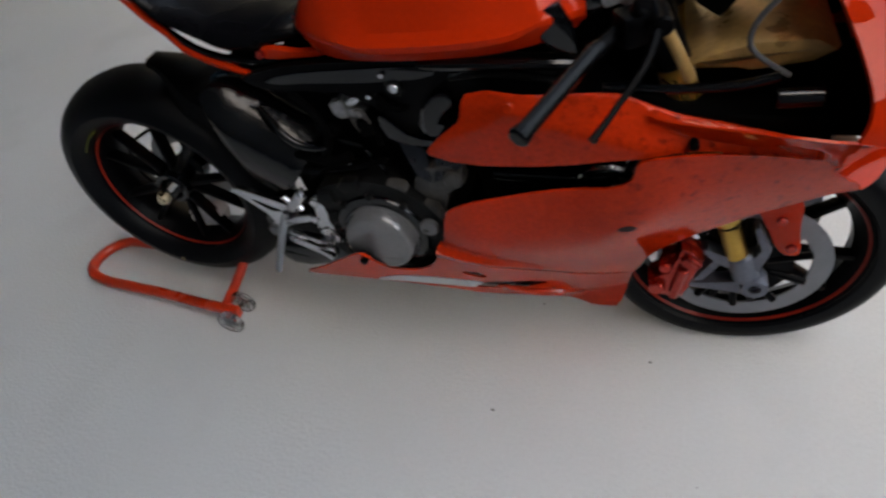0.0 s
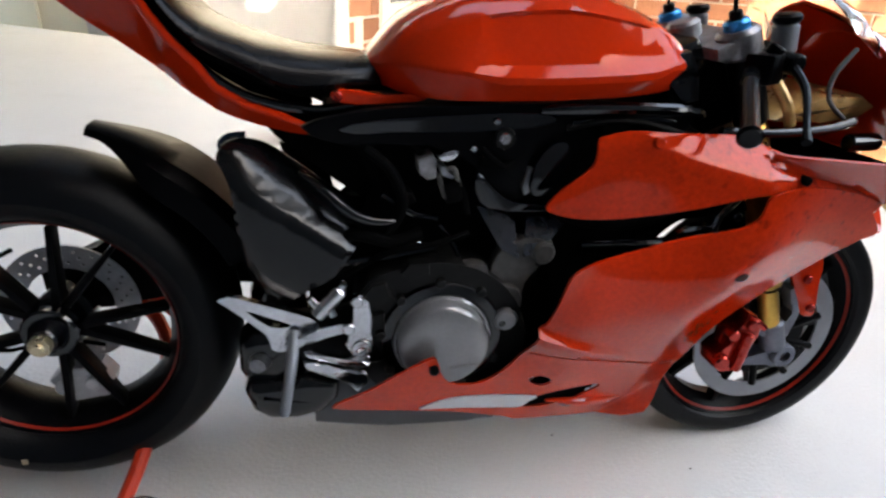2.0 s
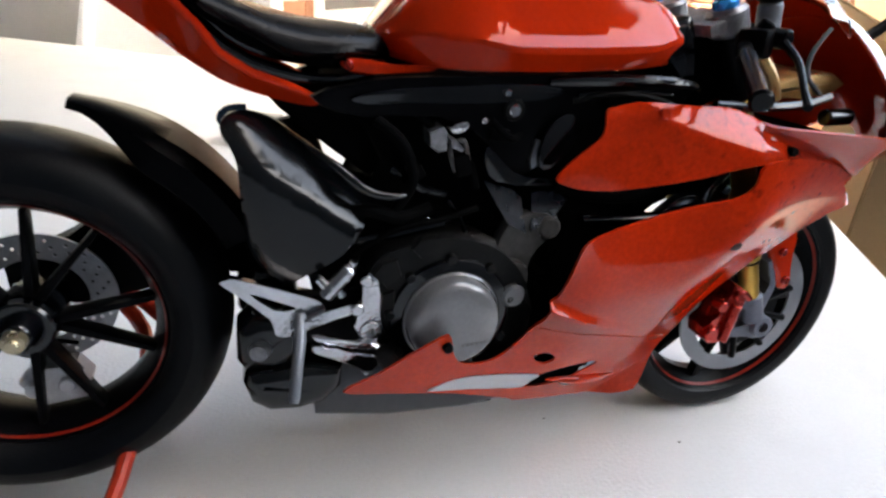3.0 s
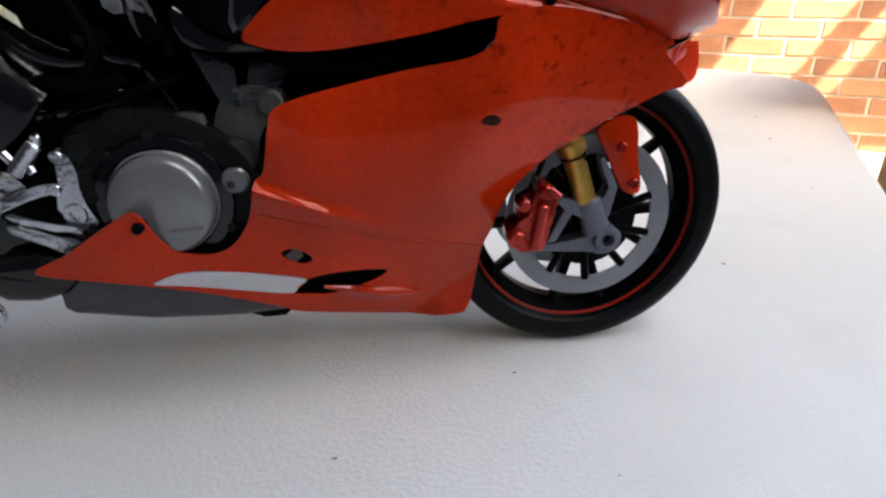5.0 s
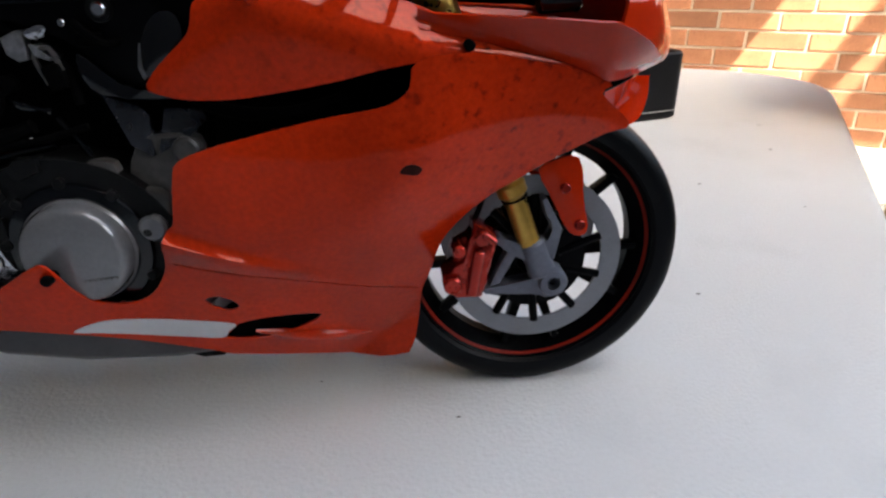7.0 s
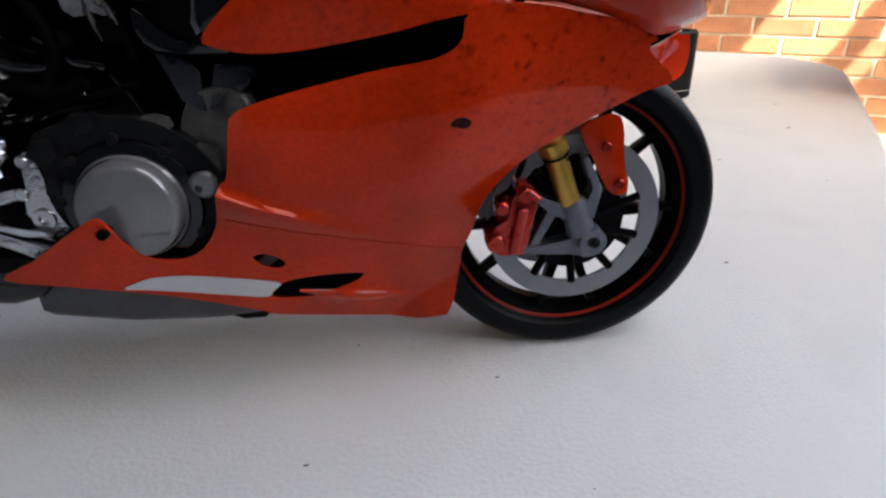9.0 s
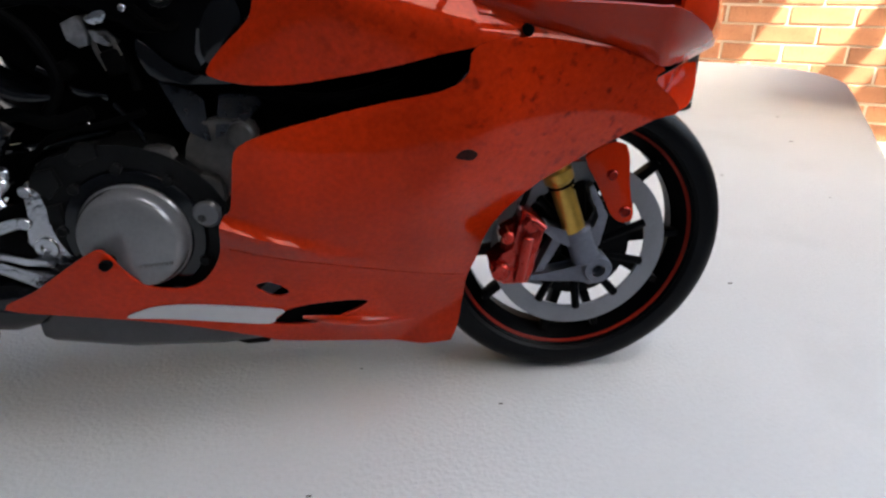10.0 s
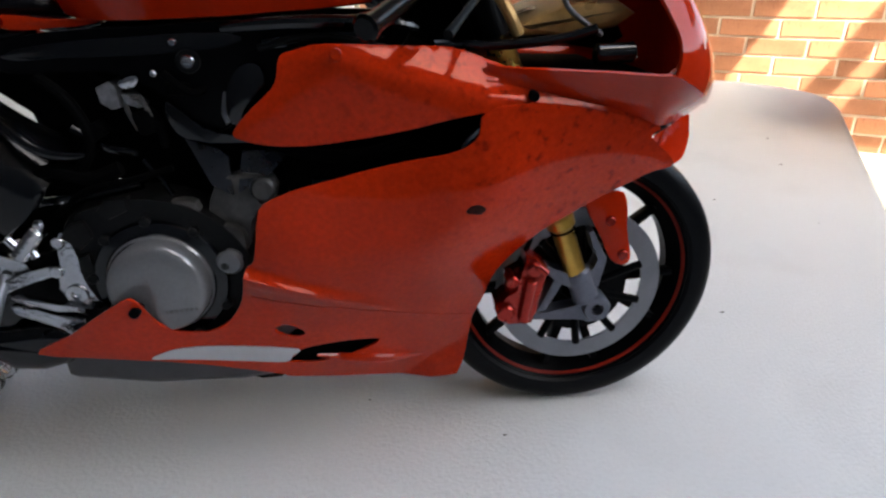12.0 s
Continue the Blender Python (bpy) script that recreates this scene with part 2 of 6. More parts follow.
BLOCK_GREY = material("block_grey", (0.07, 0.07, 0.075), 0.8, bump=0.4, scale=80, vary=0.15, vary_scale=3)
SHEET_GREY = material("shade_sheet", (0.16, 0.16, 0.165), 0.7, vary=0.05, vary_scale=2)
DIRT = material("table_fleck", (0.1, 0.09, 0.08), 0.9)
CLEAR = material("clear_plastic", (0.9, 0.9, 0.9), 0.08, trans=1.0, ior=1.46, vary=0.02, rough_vary=0.04)
GLASS_DARK = material("window_glass", (0.12, 0.13, 0.13), 0.08, vary=0.1)


# ---- building helpers ----
def finish(bm, mat, smooth=True, angle=35):
    me = bpy.data.meshes.new("mesh")
    bmesh.ops.recalc_face_normals(bm, faces=bm.faces)
    bm.to_mesh(me)
    bm.free()
    me.materials.append(mat)
    if smooth:
        me.polygons.foreach_set("use_smooth", [True] * len(me.polygons))
        me.set_sharp_from_angle(angle=radians(angle))
    return me


def part(name, bm, mat, parent=None, label="", smooth=True, angle=35):
    ob = new(name, finish(bm, mat, smooth, angle))
    if parent is not None:
        ob.parent = parent
    if label:
        tagged(ob, label)
    return ob


def spline(pts, n=4, closed=False):
    """Catmull-Rom points through pts."""
    pts = [Vector(p) for p in pts]
    k, out = len(pts), []
    for i in range(k if closed else k - 1):
        p0, p1, p2, p3 = (pts[(i + j) % k] if closed else pts[min(max(i + j, 0), k - 1)] for j in (-1, 0, 1, 2))
        for s in range(n):
            t = s / n
            out.append(0.5 * ((2 * p1) + (p2 - p0) * t + (2 * p0 - 5 * p1 + 4 * p2 - p3) * t * t + (3 * p1 - p0 - 3 * p2 + p3) * t ** 3))
    if not closed:
        out.append(pts[-1])
    return out


def add_tube(bm, pts, radii, sides=10, caps=True):
    pts = [Vector(p) for p in pts]
    if not isinstance(radii, (list, tuple)):
        radii = [radii] * len(pts)
    up = Vector((0, 0, 1)) if abs((pts[1] - pts[0]).normalized().z) < 0.9 else Vector((1, 0, 0))
    rings = []
    for i, p in enumerate(pts):
        d = (pts[min(i + 1, len(pts) - 1)] - pts[max(i - 1, 0)]).normalized()
        side = d.cross(up).normalized()
        up = side.cross(d).normalized()
        rings.append([bm.verts.new(p + (side * math.cos(a) + up * math.sin(a)) * radii[i]) for a in (2 * math.pi * j / sides for j in range(sides))])
    for a, b in zip(rings, rings[1:]):
        for j in range(sides):
            bm.faces.new((a[j], a[(j + 1) % sides], b[(j + 1) % sides], b[j]))
    if caps:
        bm.faces.new(rings[0])
        bm.faces.new(rings[-1][::-1])


def tube(name, pts, radii, mat, parent, label="", sides=10, smooth_path=0):
    bm = bmesh.new()
    if smooth_path:
        if isinstance(radii, (list, tuple)):
            radii = [float(np.interp(i / smooth_path, range(len(pts)), radii)) for i in range((len(pts) - 1) * smooth_path + 1)]
        pts = spline(pts, smooth_path)
    add_tube(bm, pts, radii, sides)
    return part(name, bm, mat, parent, label)


def add_rod(bm, a, b, r, r2=None, sides=14, chamfer=0.2):
    """A bevelled round bar from a to b."""
    a, b = Vector(a), Vector(b)
    r2 = r if r2 is None else r2
    d = b - a
    c = min(chamfer * min(r, r2) / max(d.length, 1e-6), 0.4)
    add_tube(bm, [a, a + d * c, b - d * c, b], [r * (1 - chamfer), r, r2, r2 * (1 - chamfer)], sides)


def rod(name, a, b, r, mat, parent, label="", r2=None, sides=14):
    bm = bmesh.new()
    add_rod(bm, a, b, r, r2, sides)
    return part(name, bm, mat, parent, label)


def add_lathe(bm, profile, centre, seg=64, closed=False):
    """Turns (radius, y) round the axis through centre that runs along y."""
    cx, cy, cz = centre
    rings = [[bm.verts.new((cx + r * math.cos(2 * math.pi * j / seg), cy + y, cz + r * math.sin(2 * math.pi * j / seg))) for j in range(seg)] for r, y in profile]
    pairs = list(zip(rings, rings[1:])) + ([(rings[-1], rings[0])] if closed else [])
    for a, b in pairs:
        for j in range(seg):
            bm.faces.new((a[j], a[(j + 1) % seg], b[(j + 1) % seg], b[j]))
    if not closed:
        if profile[0][0] > 1e-6:
            bm.faces.new(rings[0])
        if profile[-1][0] > 1e-6:
            bm.faces.new(rings[-1][::-1])


def lathe(name, profile, centre, mat, parent, label="", seg=64, closed=False):
    bm = bmesh.new()
    add_lathe(bm, profile, centre, seg, closed)
    return part(name, bm, mat, parent, label)


def add_box(bm, size, m=None, bevel=0.0, segments=2):
    made = bmesh.ops.create_cube(bm, size=1.0, matrix=(m or Matrix()) @ Matrix.Diagonal((*size, 1)))
    if bevel:
        edges = {e for v in made["verts"] for e in v.link_edges}
        bmesh.ops.bevel(bm, geom=list(edges), offset=bevel, segments=segments, affect="EDGES", profile=0.6)


def box(name, size, m, mat, parent=None, label="", bevel=0.0, segments=2):
    bm = bmesh.new()
    add_box(bm, size, m, bevel, segments)
    return part(name, bm, mat, parent, label)


def add_plate(bm, outline, y0, y1, bevel=0.0006, scale=MM, segments=2):
    """A plate with the outline (x, z) in millimetres, from depth y0 to y1 in metres."""
    a = [bm.verts.new((x * scale, y0, z * scale)) for x, z in outline]
    b = [bm.verts.new((x * scale, y1, z * scale)) for x, z in outline]
    n = len(outline)
    faces = [bm.faces.new(a), bm.faces.new(b[::-1])]
    for i in range(n):
        bm.faces.new((a[i], b[i], b[(i + 1) % n], a[(i + 1) % n]))
    if bevel:
        edges = {e for f in faces for e in f.edges}
        bmesh.ops.bevel(bm, geom=list(edges), offset=bevel, segments=segments, affect="EDGES", profile=0.6)


def plate(name, outline, y0, y1, mat, parent, label="", bevel=0.0006, smooth_path=0):
    if smooth_path:
        outline = [(p.x, p.y) for p in spline([(x, z, 0) for x, z in outline], smooth_path, True)]
    bm = bmesh.new()
    add_plate(bm, outline, y0, y1, bevel)
    return part(name, bm, mat, parent, label)


def inside(p, poly):
    x, y, hit = p[0], p[1], False
    for (x0, y0), (x1, y1) in zip(poly, poly[1:] + poly[:1]):
        if (y0 > y) != (y1 > y) and x < x0 + (y - y0) * (x1 - x0) / (y1 - y0):
            hit = not hit
    return hit


def fill(outline, holes, step):
    """Fine triangles that fill an outline with holes: points and triples."""
    pts, edges = [], []
    for loop in [outline] + holes:
        k = len(pts)
        pts += [Vector(p) for p in loop]
        edges += [(k + i, k + (i + 1) % len(loop)) for i in range(len(loop))]
    xs, ys = [p[0] for p in outline], [p[1] for p in outline]
    gx = min(xs)
    row = 0
    while gx < max(xs):
        gy = min(ys) + (step / 2 if row % 2 else 0)
        while gy < max(ys):
            q = (gx, gy)
            if inside(q, outline) and not any(inside(q, h) for h in holes):
                if min((Vector(q) - p).length for p in pts[:sum(len(l) for l in [outline] + holes)]) > step * 0.45:
                    pts.append(Vector(q))
            gy += step
        gx += step
        row += 1
    verts, _, tris, *_ = geometry.delaunay_2d_cdt(pts, edges, [], 0, 1e-6)
    keep = []
    for t in tris:
        c = sum((verts[i] for i in t), Vector((0, 0))) / 3
        if inside(c, outline) and not any(inside(c, h) for h in holes):
            keep.append(t)
    return verts, keep


def panel(name, outline, depth, mat, parent, label="", holes=(), step=3.0, thick=0.0012, side=-1, smooth_path=3, angle=50):
    """A thin curved shell over the outline (x, z) in millimetres; depth(x, z) gives its distance from the middle plane in metres."""
    rnd = lambda loop: [(p.x, p.y) for p in spline([(x, z, 0) for x, z in loop], smooth_path, True)] if smooth_path else list(loop)
    verts, tris = fill(rnd(outline), [rnd(h) for h in holes], step)
    bm = bmesh.new()
    vs = [bm.verts.new((v.x * MM, side * depth(v.x * MM, v.y * MM), v.y * MM)) for v in verts]
    inner = [bm.verts.new((v.x * MM, side * (depth(v.x * MM, v.y * MM) - thick), v.y * MM)) for v in verts]
    count = {}
    for t in tris:
        bm.faces.new([vs[i] for i in t])
        bm.faces.new([inner[i] for i in reversed(t)]).material_index = 1
        for a, b in ((t[0], t[1]), (t[1], t[2]), (t[2], t[0])):
            count[(a, b)] = 1
    for a, b in count:
        if (b, a) not in count:
            bm.faces.new((vs[b], vs[a], inner[a], inner[b]))
    for v in [v for v in bm.verts if not v.link_faces]:
        bm.verts.remove(v)
    ob = part(name, bm, mat, parent, label, True, angle)
    ob.data.materials.append(BLACK_MATT if mat in (RED, RED_SMOOTH) else mat)
    return ob


def loft(name, sections, mat, parent, label="", close_ends=True, ring=True, angle=40):
    """Joins rows of points that have the same count."""
    bm = bmesh.new()
    rows = [[bm.verts.new(p) for p in s] for s in sections]
    n = len(rows[0])
    for a, b in zip(rows, rows[1:]):
        for j in range(n if ring else n - 1):
            bm.faces.new((a[j], a[(j + 1) % n], b[(j + 1) % n], b[j]))
    if close_ends and ring:
        bm.faces.new(rows[0])
        bm.faces.new(rows[-1][::-1])
    bmesh.ops.remove_doubles(bm, verts=bm.verts, dist=1e-6)
    return part(name, bm, mat, parent, label, True, angle)


def thing(name, at, label, category, group="", kind=""):
    ob = new(name)
    ob.location = at
    ob.empty_display_size = 0.02
    return tagged(ob, label, category, group, kind)


def clamp(v, lo, hi):
    return max(lo, min(hi, v))


def ease(a, b, v):
    t = clamp((v - a) / (b - a), 0, 1)
    return t * t * (3 - 2 * t)


# ---- ground, walls, added sheets and walls that shape the light ----
def wall_frame(origin, along, out):
    """World matrix of a wall: x along it, y into it, z up."""
    m = Matrix.Identity(4)
    for i, v in enumerate((along, -out, Vector((0, 0, 1)))):
        for r in range(3):
            m[r][i] = v[r]
    m.translation = origin
    return m


GROUND = -0.72
FOOT = -0.542
SHEET_Z, HIGH_Z = 1.9, 2.35
bm = bmesh.new()
bmesh.ops.create_grid(bm, x_segments=8, y_segments=8, size=400)
bmesh.ops.translate(bm, verts=bm.verts, vec=(0, 0, GROUND))
ground = tagged(part("ground", bm, PAVING), "dark brown-grey patio paving", "ground", kind="structure")

CORNER = WALL_AT + WALL_U * -1.135
W1 = wall_frame(WALL_AT, WALL_U, WALL_N)
W2_ALONG = Vector((0.5057, 0.8627, 0.0))
W2 = wall_frame(CORNER, W2_ALONG, WALL_U)
PITCH_X, PITCH_Z, BRICK_L, BRICK_H = 0.24, 0.0767, 0.229, 0.0665
COURSE_Z = -0.005
MORTAR_BACK = 0.007


def brick_mesh(length, height, name="brick"):
    bm = bmesh.new()
    add_box(bm, (length, 0.03, height), Matrix.Translation((0, 0.015, 0)), 0.0025, 1)
    return finish(bm, BRICK, True, 30)


brick_full = brick_mesh(BRICK_L, BRICK_H)


def brick_wall(name, frame_m, u0, u1, z0, z1, shift, near, label):
    """A mortar slab with bricks laid on it; the bricks inside near (u0, u1, z0, z1) are parts, the others one joined part."""
    bm = bmesh.new()
    add_box(bm, (u1 - u0, 0.11, z1 - z0), Matrix.Translation(((u0 + u1) / 2, 0.055 + MORTAR_BACK, (z0 + z1) / 2)))
    wall = new(name, finish(bm, MORTAR, False))
    wall.matrix_world = frame_m
    tagged(wall, label, "wall", kind="structure")
    rest = bmesh.new()
    k0, k1 = math.floor((z0 - COURSE_Z) / PITCH_Z), math.ceil((z1 - COURSE_Z) / PITCH_Z)
    for k in range(k0, k1):
        zc = (k + 0.5) * PITCH_Z + COURSE_Z
        if zc - BRICK_H / 2 < z0 - 0.001 or zc + BRICK_H / 2 > z1 + 0.001:
            continue
        off = shift + (PITCH_X / 2 if k % 2 == 0 else 0.0) + PITCH_X / 2
        j = math.floor((u0 - off) / PITCH_X)
        while off + j * PITCH_X - PITCH_X / 2 < u1:
            uc = off + j * PITCH_X
            j += 1
            a, b = max(uc - BRICK_L / 2, u0 + 0.002), min(uc + BRICK_L / 2, u1 - 0.002)
            if b - a < 0.03:
                continue
            jit = Vector(((random.random() - 0.5) * 0.004, (random.random() - 0.5) * 0.003, (random.random() - 0.5) * 0.003))
            m = Matrix.Translation(Vector(((a + b) / 2, 0, zc)) + jit) @ Matrix.Rotation((random.random() - 0.5) * 0.012, 4, "Y")
            m = m @ Matrix.Diagonal(((b - a) / BRICK_L, 1, 1, 1))
            if near[0] < uc < near[1] and near[2] < zc < near[3]:
                ob = new("brick", brick_full)
                ob.parent = wall
                ob.matrix_basis = m
            else:
                add_box(rest, (BRICK_L, 0.03, BRICK_H), m @ Matrix.Translation((0, 0.015, 0)))
    if len(rest.verts):
        ob = part("brick_field", rest, BRICK, wall, smooth=False)
        tagged(ob, kind="stuff")
    else:
        rest.free()
    return wall


# unseen sheets added to block sun and sky; open bay beside the long wall
def shade_sheet(name, u0, u1, n0, n1, thick=0.05, z=SHEET_Z):
    bm = bmesh.new()
    add_box(bm, (u1 - u0, n1 - n0, thick), Matrix.Translation(((u0 + u1) / 2, -(n0 + n1) / 2, z + thick / 2)))
    ob = part(name, bm, SHEET_GREY, smooth=False)
    ob.matrix_world = W1
    return tagged(ob, "unseen flat sheet overhead, added to shape sun and sky light", "roof", kind="structure")


SHIFT = SHEET_Z * SUN_UZ
EDGE_L, BEAM_A, BEAM_B, EDGE_R = 0.094 + SHIFT, 0.474 + SHIFT, 0.540 + SHIFT, 0.645 + SHIFT
SHEET_BACK, SHEET_RIGHT = 1.5, 2.55
shade_sheet("shade_front", -0.4, 2.00, 3.13, 3.96, z=HIGH_Z)
shade_sheet("shade_eave", 1.225, 1.92, 2.50, 3.70)
shade_sheet("shade_south", -2.8, -0.405, 2.405, 3.74)
shade_sheet("shade_side", -0.40, 0.10, 2.605, 3.74)
shade_sheet("shade_west", -5.0, -3.005, -1.6, 2.40)
shade_sheet("shade_porch", -3.0, -1.10, 1.45, 2.40)
shade_sheet("shade_corner", -1.095, -0.30, -1.6, 1.95)
shade_sheet("shade_strip", -0.295, 0.10, -1.6, 2.60)
shade_sheet("shade_left", 0.105, EDGE_L, -0.1, SHEET_BACK)
shade_sheet("shade_beam", BEAM_A, BEAM_B, -0.1, SHEET_BACK, 0.09)
shade_sheet("shade_right", EDGE_R, SHEET_RIGHT, -0.1, SHEET_BACK)
# dark unseen wall added behind the viewer to cut the light from there
bm = bmesh.new()
add_box(bm, (8.4, 0.2, 3.05), Matrix.Translation((-0.8, -3.85, GROUND + 1.525)))
house = part("block_south", bm, BLOCK_GREY, smooth=False)
house.matrix_world = W1
tagged(house, "unseen dark grey wall, added to block light from behind the viewer", "wall", kind="structure")

# another unseen dark wall, added on the left against side light
bm = bmesh.new()
add_box(bm, (0.2, 2.0, 2.6), Matrix.Translation((-2.85, -2.7, GROUND + 1.3)))
side_wall = part("block_left", bm, BLOCK_GREY, smooth=False)
side_wall.matrix_world = W1
tagged(side_wall, "unseen dark grey wall, added to block light from the side", "wall", kind="structure")

# dark wall added unseen beyond the cardboard box to block light from the right
bm = bmesh.new()
add_box(bm, (0.12, 3.85, 1.80), Matrix.Translation((2.66, -1.88, GROUND + 0.9)), 0.006, 1)
low_wall = part("block_right", bm, BLOCK_GREY, smooth=False)
low_wall.matrix_world = W1
tagged(low_wall, "unseen dark grey wall, added to block light from the side", "wall", kind="structure")

# concrete footing along the long wall
bm = bmesh.new()
add_box(bm, (2.56, 0.32, FOOT - GROUND), Matrix.Translation((-0.085, -0.045, (FOOT + GROUND) / 2)), 0.012, 2)
foot = part("footing", bm, CONCRETE)
foot.matrix_world = W1
tagged(foot, "grey concrete footing ledge along the brick wall", "ledge", kind="structure")

# door in the short wall
DOOR0, DOOR1, DOOR_SILL = -1.10, -0.03, GROUND + 0.06


def door(frame_m):
    d = new("door_1")
    d.matrix_world = frame_m
    tagged(d, "white painted back door with a low glass pane", "door", kind="structure")
    w, h = DOOR1 - DOOR0, 2.05
    mid = (DOOR0 + DOOR1) / 2
    bm = bmesh.new()
    for x in (DOOR0 + 0.03, DOOR1 - 0.03):
        add_box(bm, (0.06, 0.12, h), Matrix.Translation((x, 0.05, DOOR_SILL + h / 2)), 0.004, 2)
    add_box(bm, (w - 0.12, 0.12, 0.06), Matrix.Translation((mid, 0.05, DOOR_SILL + h - 0.03)), 0.004, 2)
    part("door_frame", bm, DOOR_WHITE, d)
    bm = bmesh.new()
    lw = w - 0.13
    add_box(bm, (lw, 0.04, 0.68), Matrix.Translation((mid, 0.06, DOOR_SILL + 0.35)), 0.003, 2)
    part("lower_panel", bm, DOOR_WHITE, d)
    for z, hh in ((DOOR_SILL + 0.66, 0.03), (DOOR_SILL + 0.735, 0.05)):
        bm = bmesh.new()
        add_box(bm, (lw, 0.056, hh), Matrix.Translation((mid, 0.052, z)), 0.004, 2)
        part("rail", bm, DOOR_WHITE, d)
    bm = bmesh.new()
    add_box(bm, (lw, 0.01, h - 0.83), Matrix.Translation((mid, 0.07, DOOR_SILL + 0.76 + (h - 0.83) / 2)))
    part("pane", bm, GLASS_DARK, d, "dark reflective glass pane")
    bm = bmesh.new()
    for x in (DOOR0 + 0.09, DOOR1 - 0.09):
        add_box(bm, (0.05, 0.05, h - 0.83), Matrix.Translation((x, 0.055, DOOR_SILL + 0.76 + (h - 0.83) / 2)), 0.004, 2)
    part("stile", bm, DOOR_WHITE, d)
    return d


door(W2)
# cream wall beyond the white chairs
W3 = wall_frame(CORNER + W2_ALONG * -1.33, WALL_U, WALL_N)
bm = bmesh.new()
add_box(bm, (4.4, 0.1, SHEET_Z - GROUND), Matrix.Translation((-2.2, 0.05, (SHEET_Z + GROUND) / 2)))
cream_wall = part("wall_west", bm, CREAM, smooth=False)
cream_wall.matrix_world = W3
tagged(cream_wall, "cream clad house wall with vertical cover strips", "wall", kind="structure")
for j in range(14):
    bm = bmesh.new()
    add_box(bm, (0.035, 0.012, SHEET_Z - GROUND), Matrix.Translation((-0.1 - j * 0.31, -0.006, (SHEET_Z + GROUND) / 2)), 0.002, 1)
    part("cover_strip", bm, CREAM, cream_wall)
# grey panel puts the shade on this stretch of cream wall into colour
bm = bmesh.new()
add_box(bm, (1.04, 0.02, SHEET_Z - GROUND), Matrix.Translation((-0.54, -0.022, (SHEET_Z + GROUND) / 2)), 0.003, 1)
part("wall_shade_panel", bm, SHADED_CREAM, cream_wall, "pale grey panel standing for the shaded part of the cream wall")


# ---- the table ----
def table():
    t = thing("table", (0, 0, 0), "pale grey moulded plastic table with rounded corners", "table")
    c1, right, far = Vector((0.751, 0.829)), Vector((0.527, 0.850)), Vector((-0.860, 0.510))
    corners = [c1, c1 + far * 2.7, c1 + far * 2.7 - right * 1.95, c1 - right * 1.95]
    loop = []
    r = 0.21
    for i, c in enumerate(corners):
        a, b = (corners[i - 1] - c).normalized(), (corners[(i + 1) % 4] - c).normalized()
        for k in range(13):
            s = k / 12
            loop.append(c + a * r * (1 - s) ** 2 + b * r * s ** 2)
    mid = sum(corners, Vector((0, 0))) / 4
    bm = bmesh.new()
    rings = []
    for inset, z in ((0.012, 0.0), (0.0045, -0.0015), (0.0012, -0.0045), (0.0, -0.009), (0.0, -0.03), (0.003, -0.034), (0.03, -0.034)):
        rings.append([bm.verts.new((*(p + (mid - p).normalized() * inset), z)) for p in loop])
    n = len(loop)
    for a, b in zip(rings, rings[1:]):
        for j in range(n):
            bm.faces.new((a[j], b[j], b[(j + 1) % n], a[(j + 1) % n]))
    bm.faces.new(rings[0])
    bm.faces.new(rings[-1][::-1])
    part("tabletop", bm, TABLE, t, angle=60)
    for c in corners:
        p = c + (mid - c).normalized() * 0.22
        tube("leg", [(p.x, p.y, -0.034), (p.x, p.y, GROUND)], 0.016, PEWTER, t, "grey steel leg", sides=16)
    return t


table()
FLECKS = [(0.1216, 0.0692, 2.2), (0.363, 0.380, 3), (0.415, 0.491, 3), (0.226, 0.278, 2.6), (-0.141, -0.081, 1.6), (-0.052, -0.033, 1.5),
          (0.290, 0.208, 1.4), (-0.353, 0.634, 2.6), (-0.519, 0.518, 2.2), (-0.192, 0.550, 1.6), (-0.026, -0.106, 0.7), (-0.122, 0.003, 1.2)]
for x, y, size in FLECKS:
    bm = bmesh.new()
    bmesh.ops.create_icosphere(bm, subdivisions=1, radius=1)
    for v in bm.verts:
        v.co = Vector((v.co.x * size * 0.9, v.co.y * size * 0.45, max(v.co.z, -0.2) * size * 0.15)) * MM + Vector((x, y, 0.0001 * size))
    tagged(part("fleck", bm, DIRT), "tiny dark fleck of dirt on the table", "fleck", "flecks on the table")


# ---- the motorcycle model ----
bike = thing("motorcycle", (0, 0, 0), "red and black scale model sport motorcycle raised on a rear stand", "model motorcycle")
# it leans a little away and its tail sits low on the stand
LEAN = Vector((-0.0179, -0.0308, -0.0002))
bike.matrix_world = Matrix.Translation((-0.0044, 0.0098, -0.0073)) @ Matrix.Rotation(LEAN.length, 4, LEAN.normalized()) @ Matrix.Scale(1.0092, 4)
FA, RA = (-0.0062, -0.0048, 0.0808), (-0.3625, 0.0, 0.1110)
AXLE = (0.0005, 0.0, 0.0730)


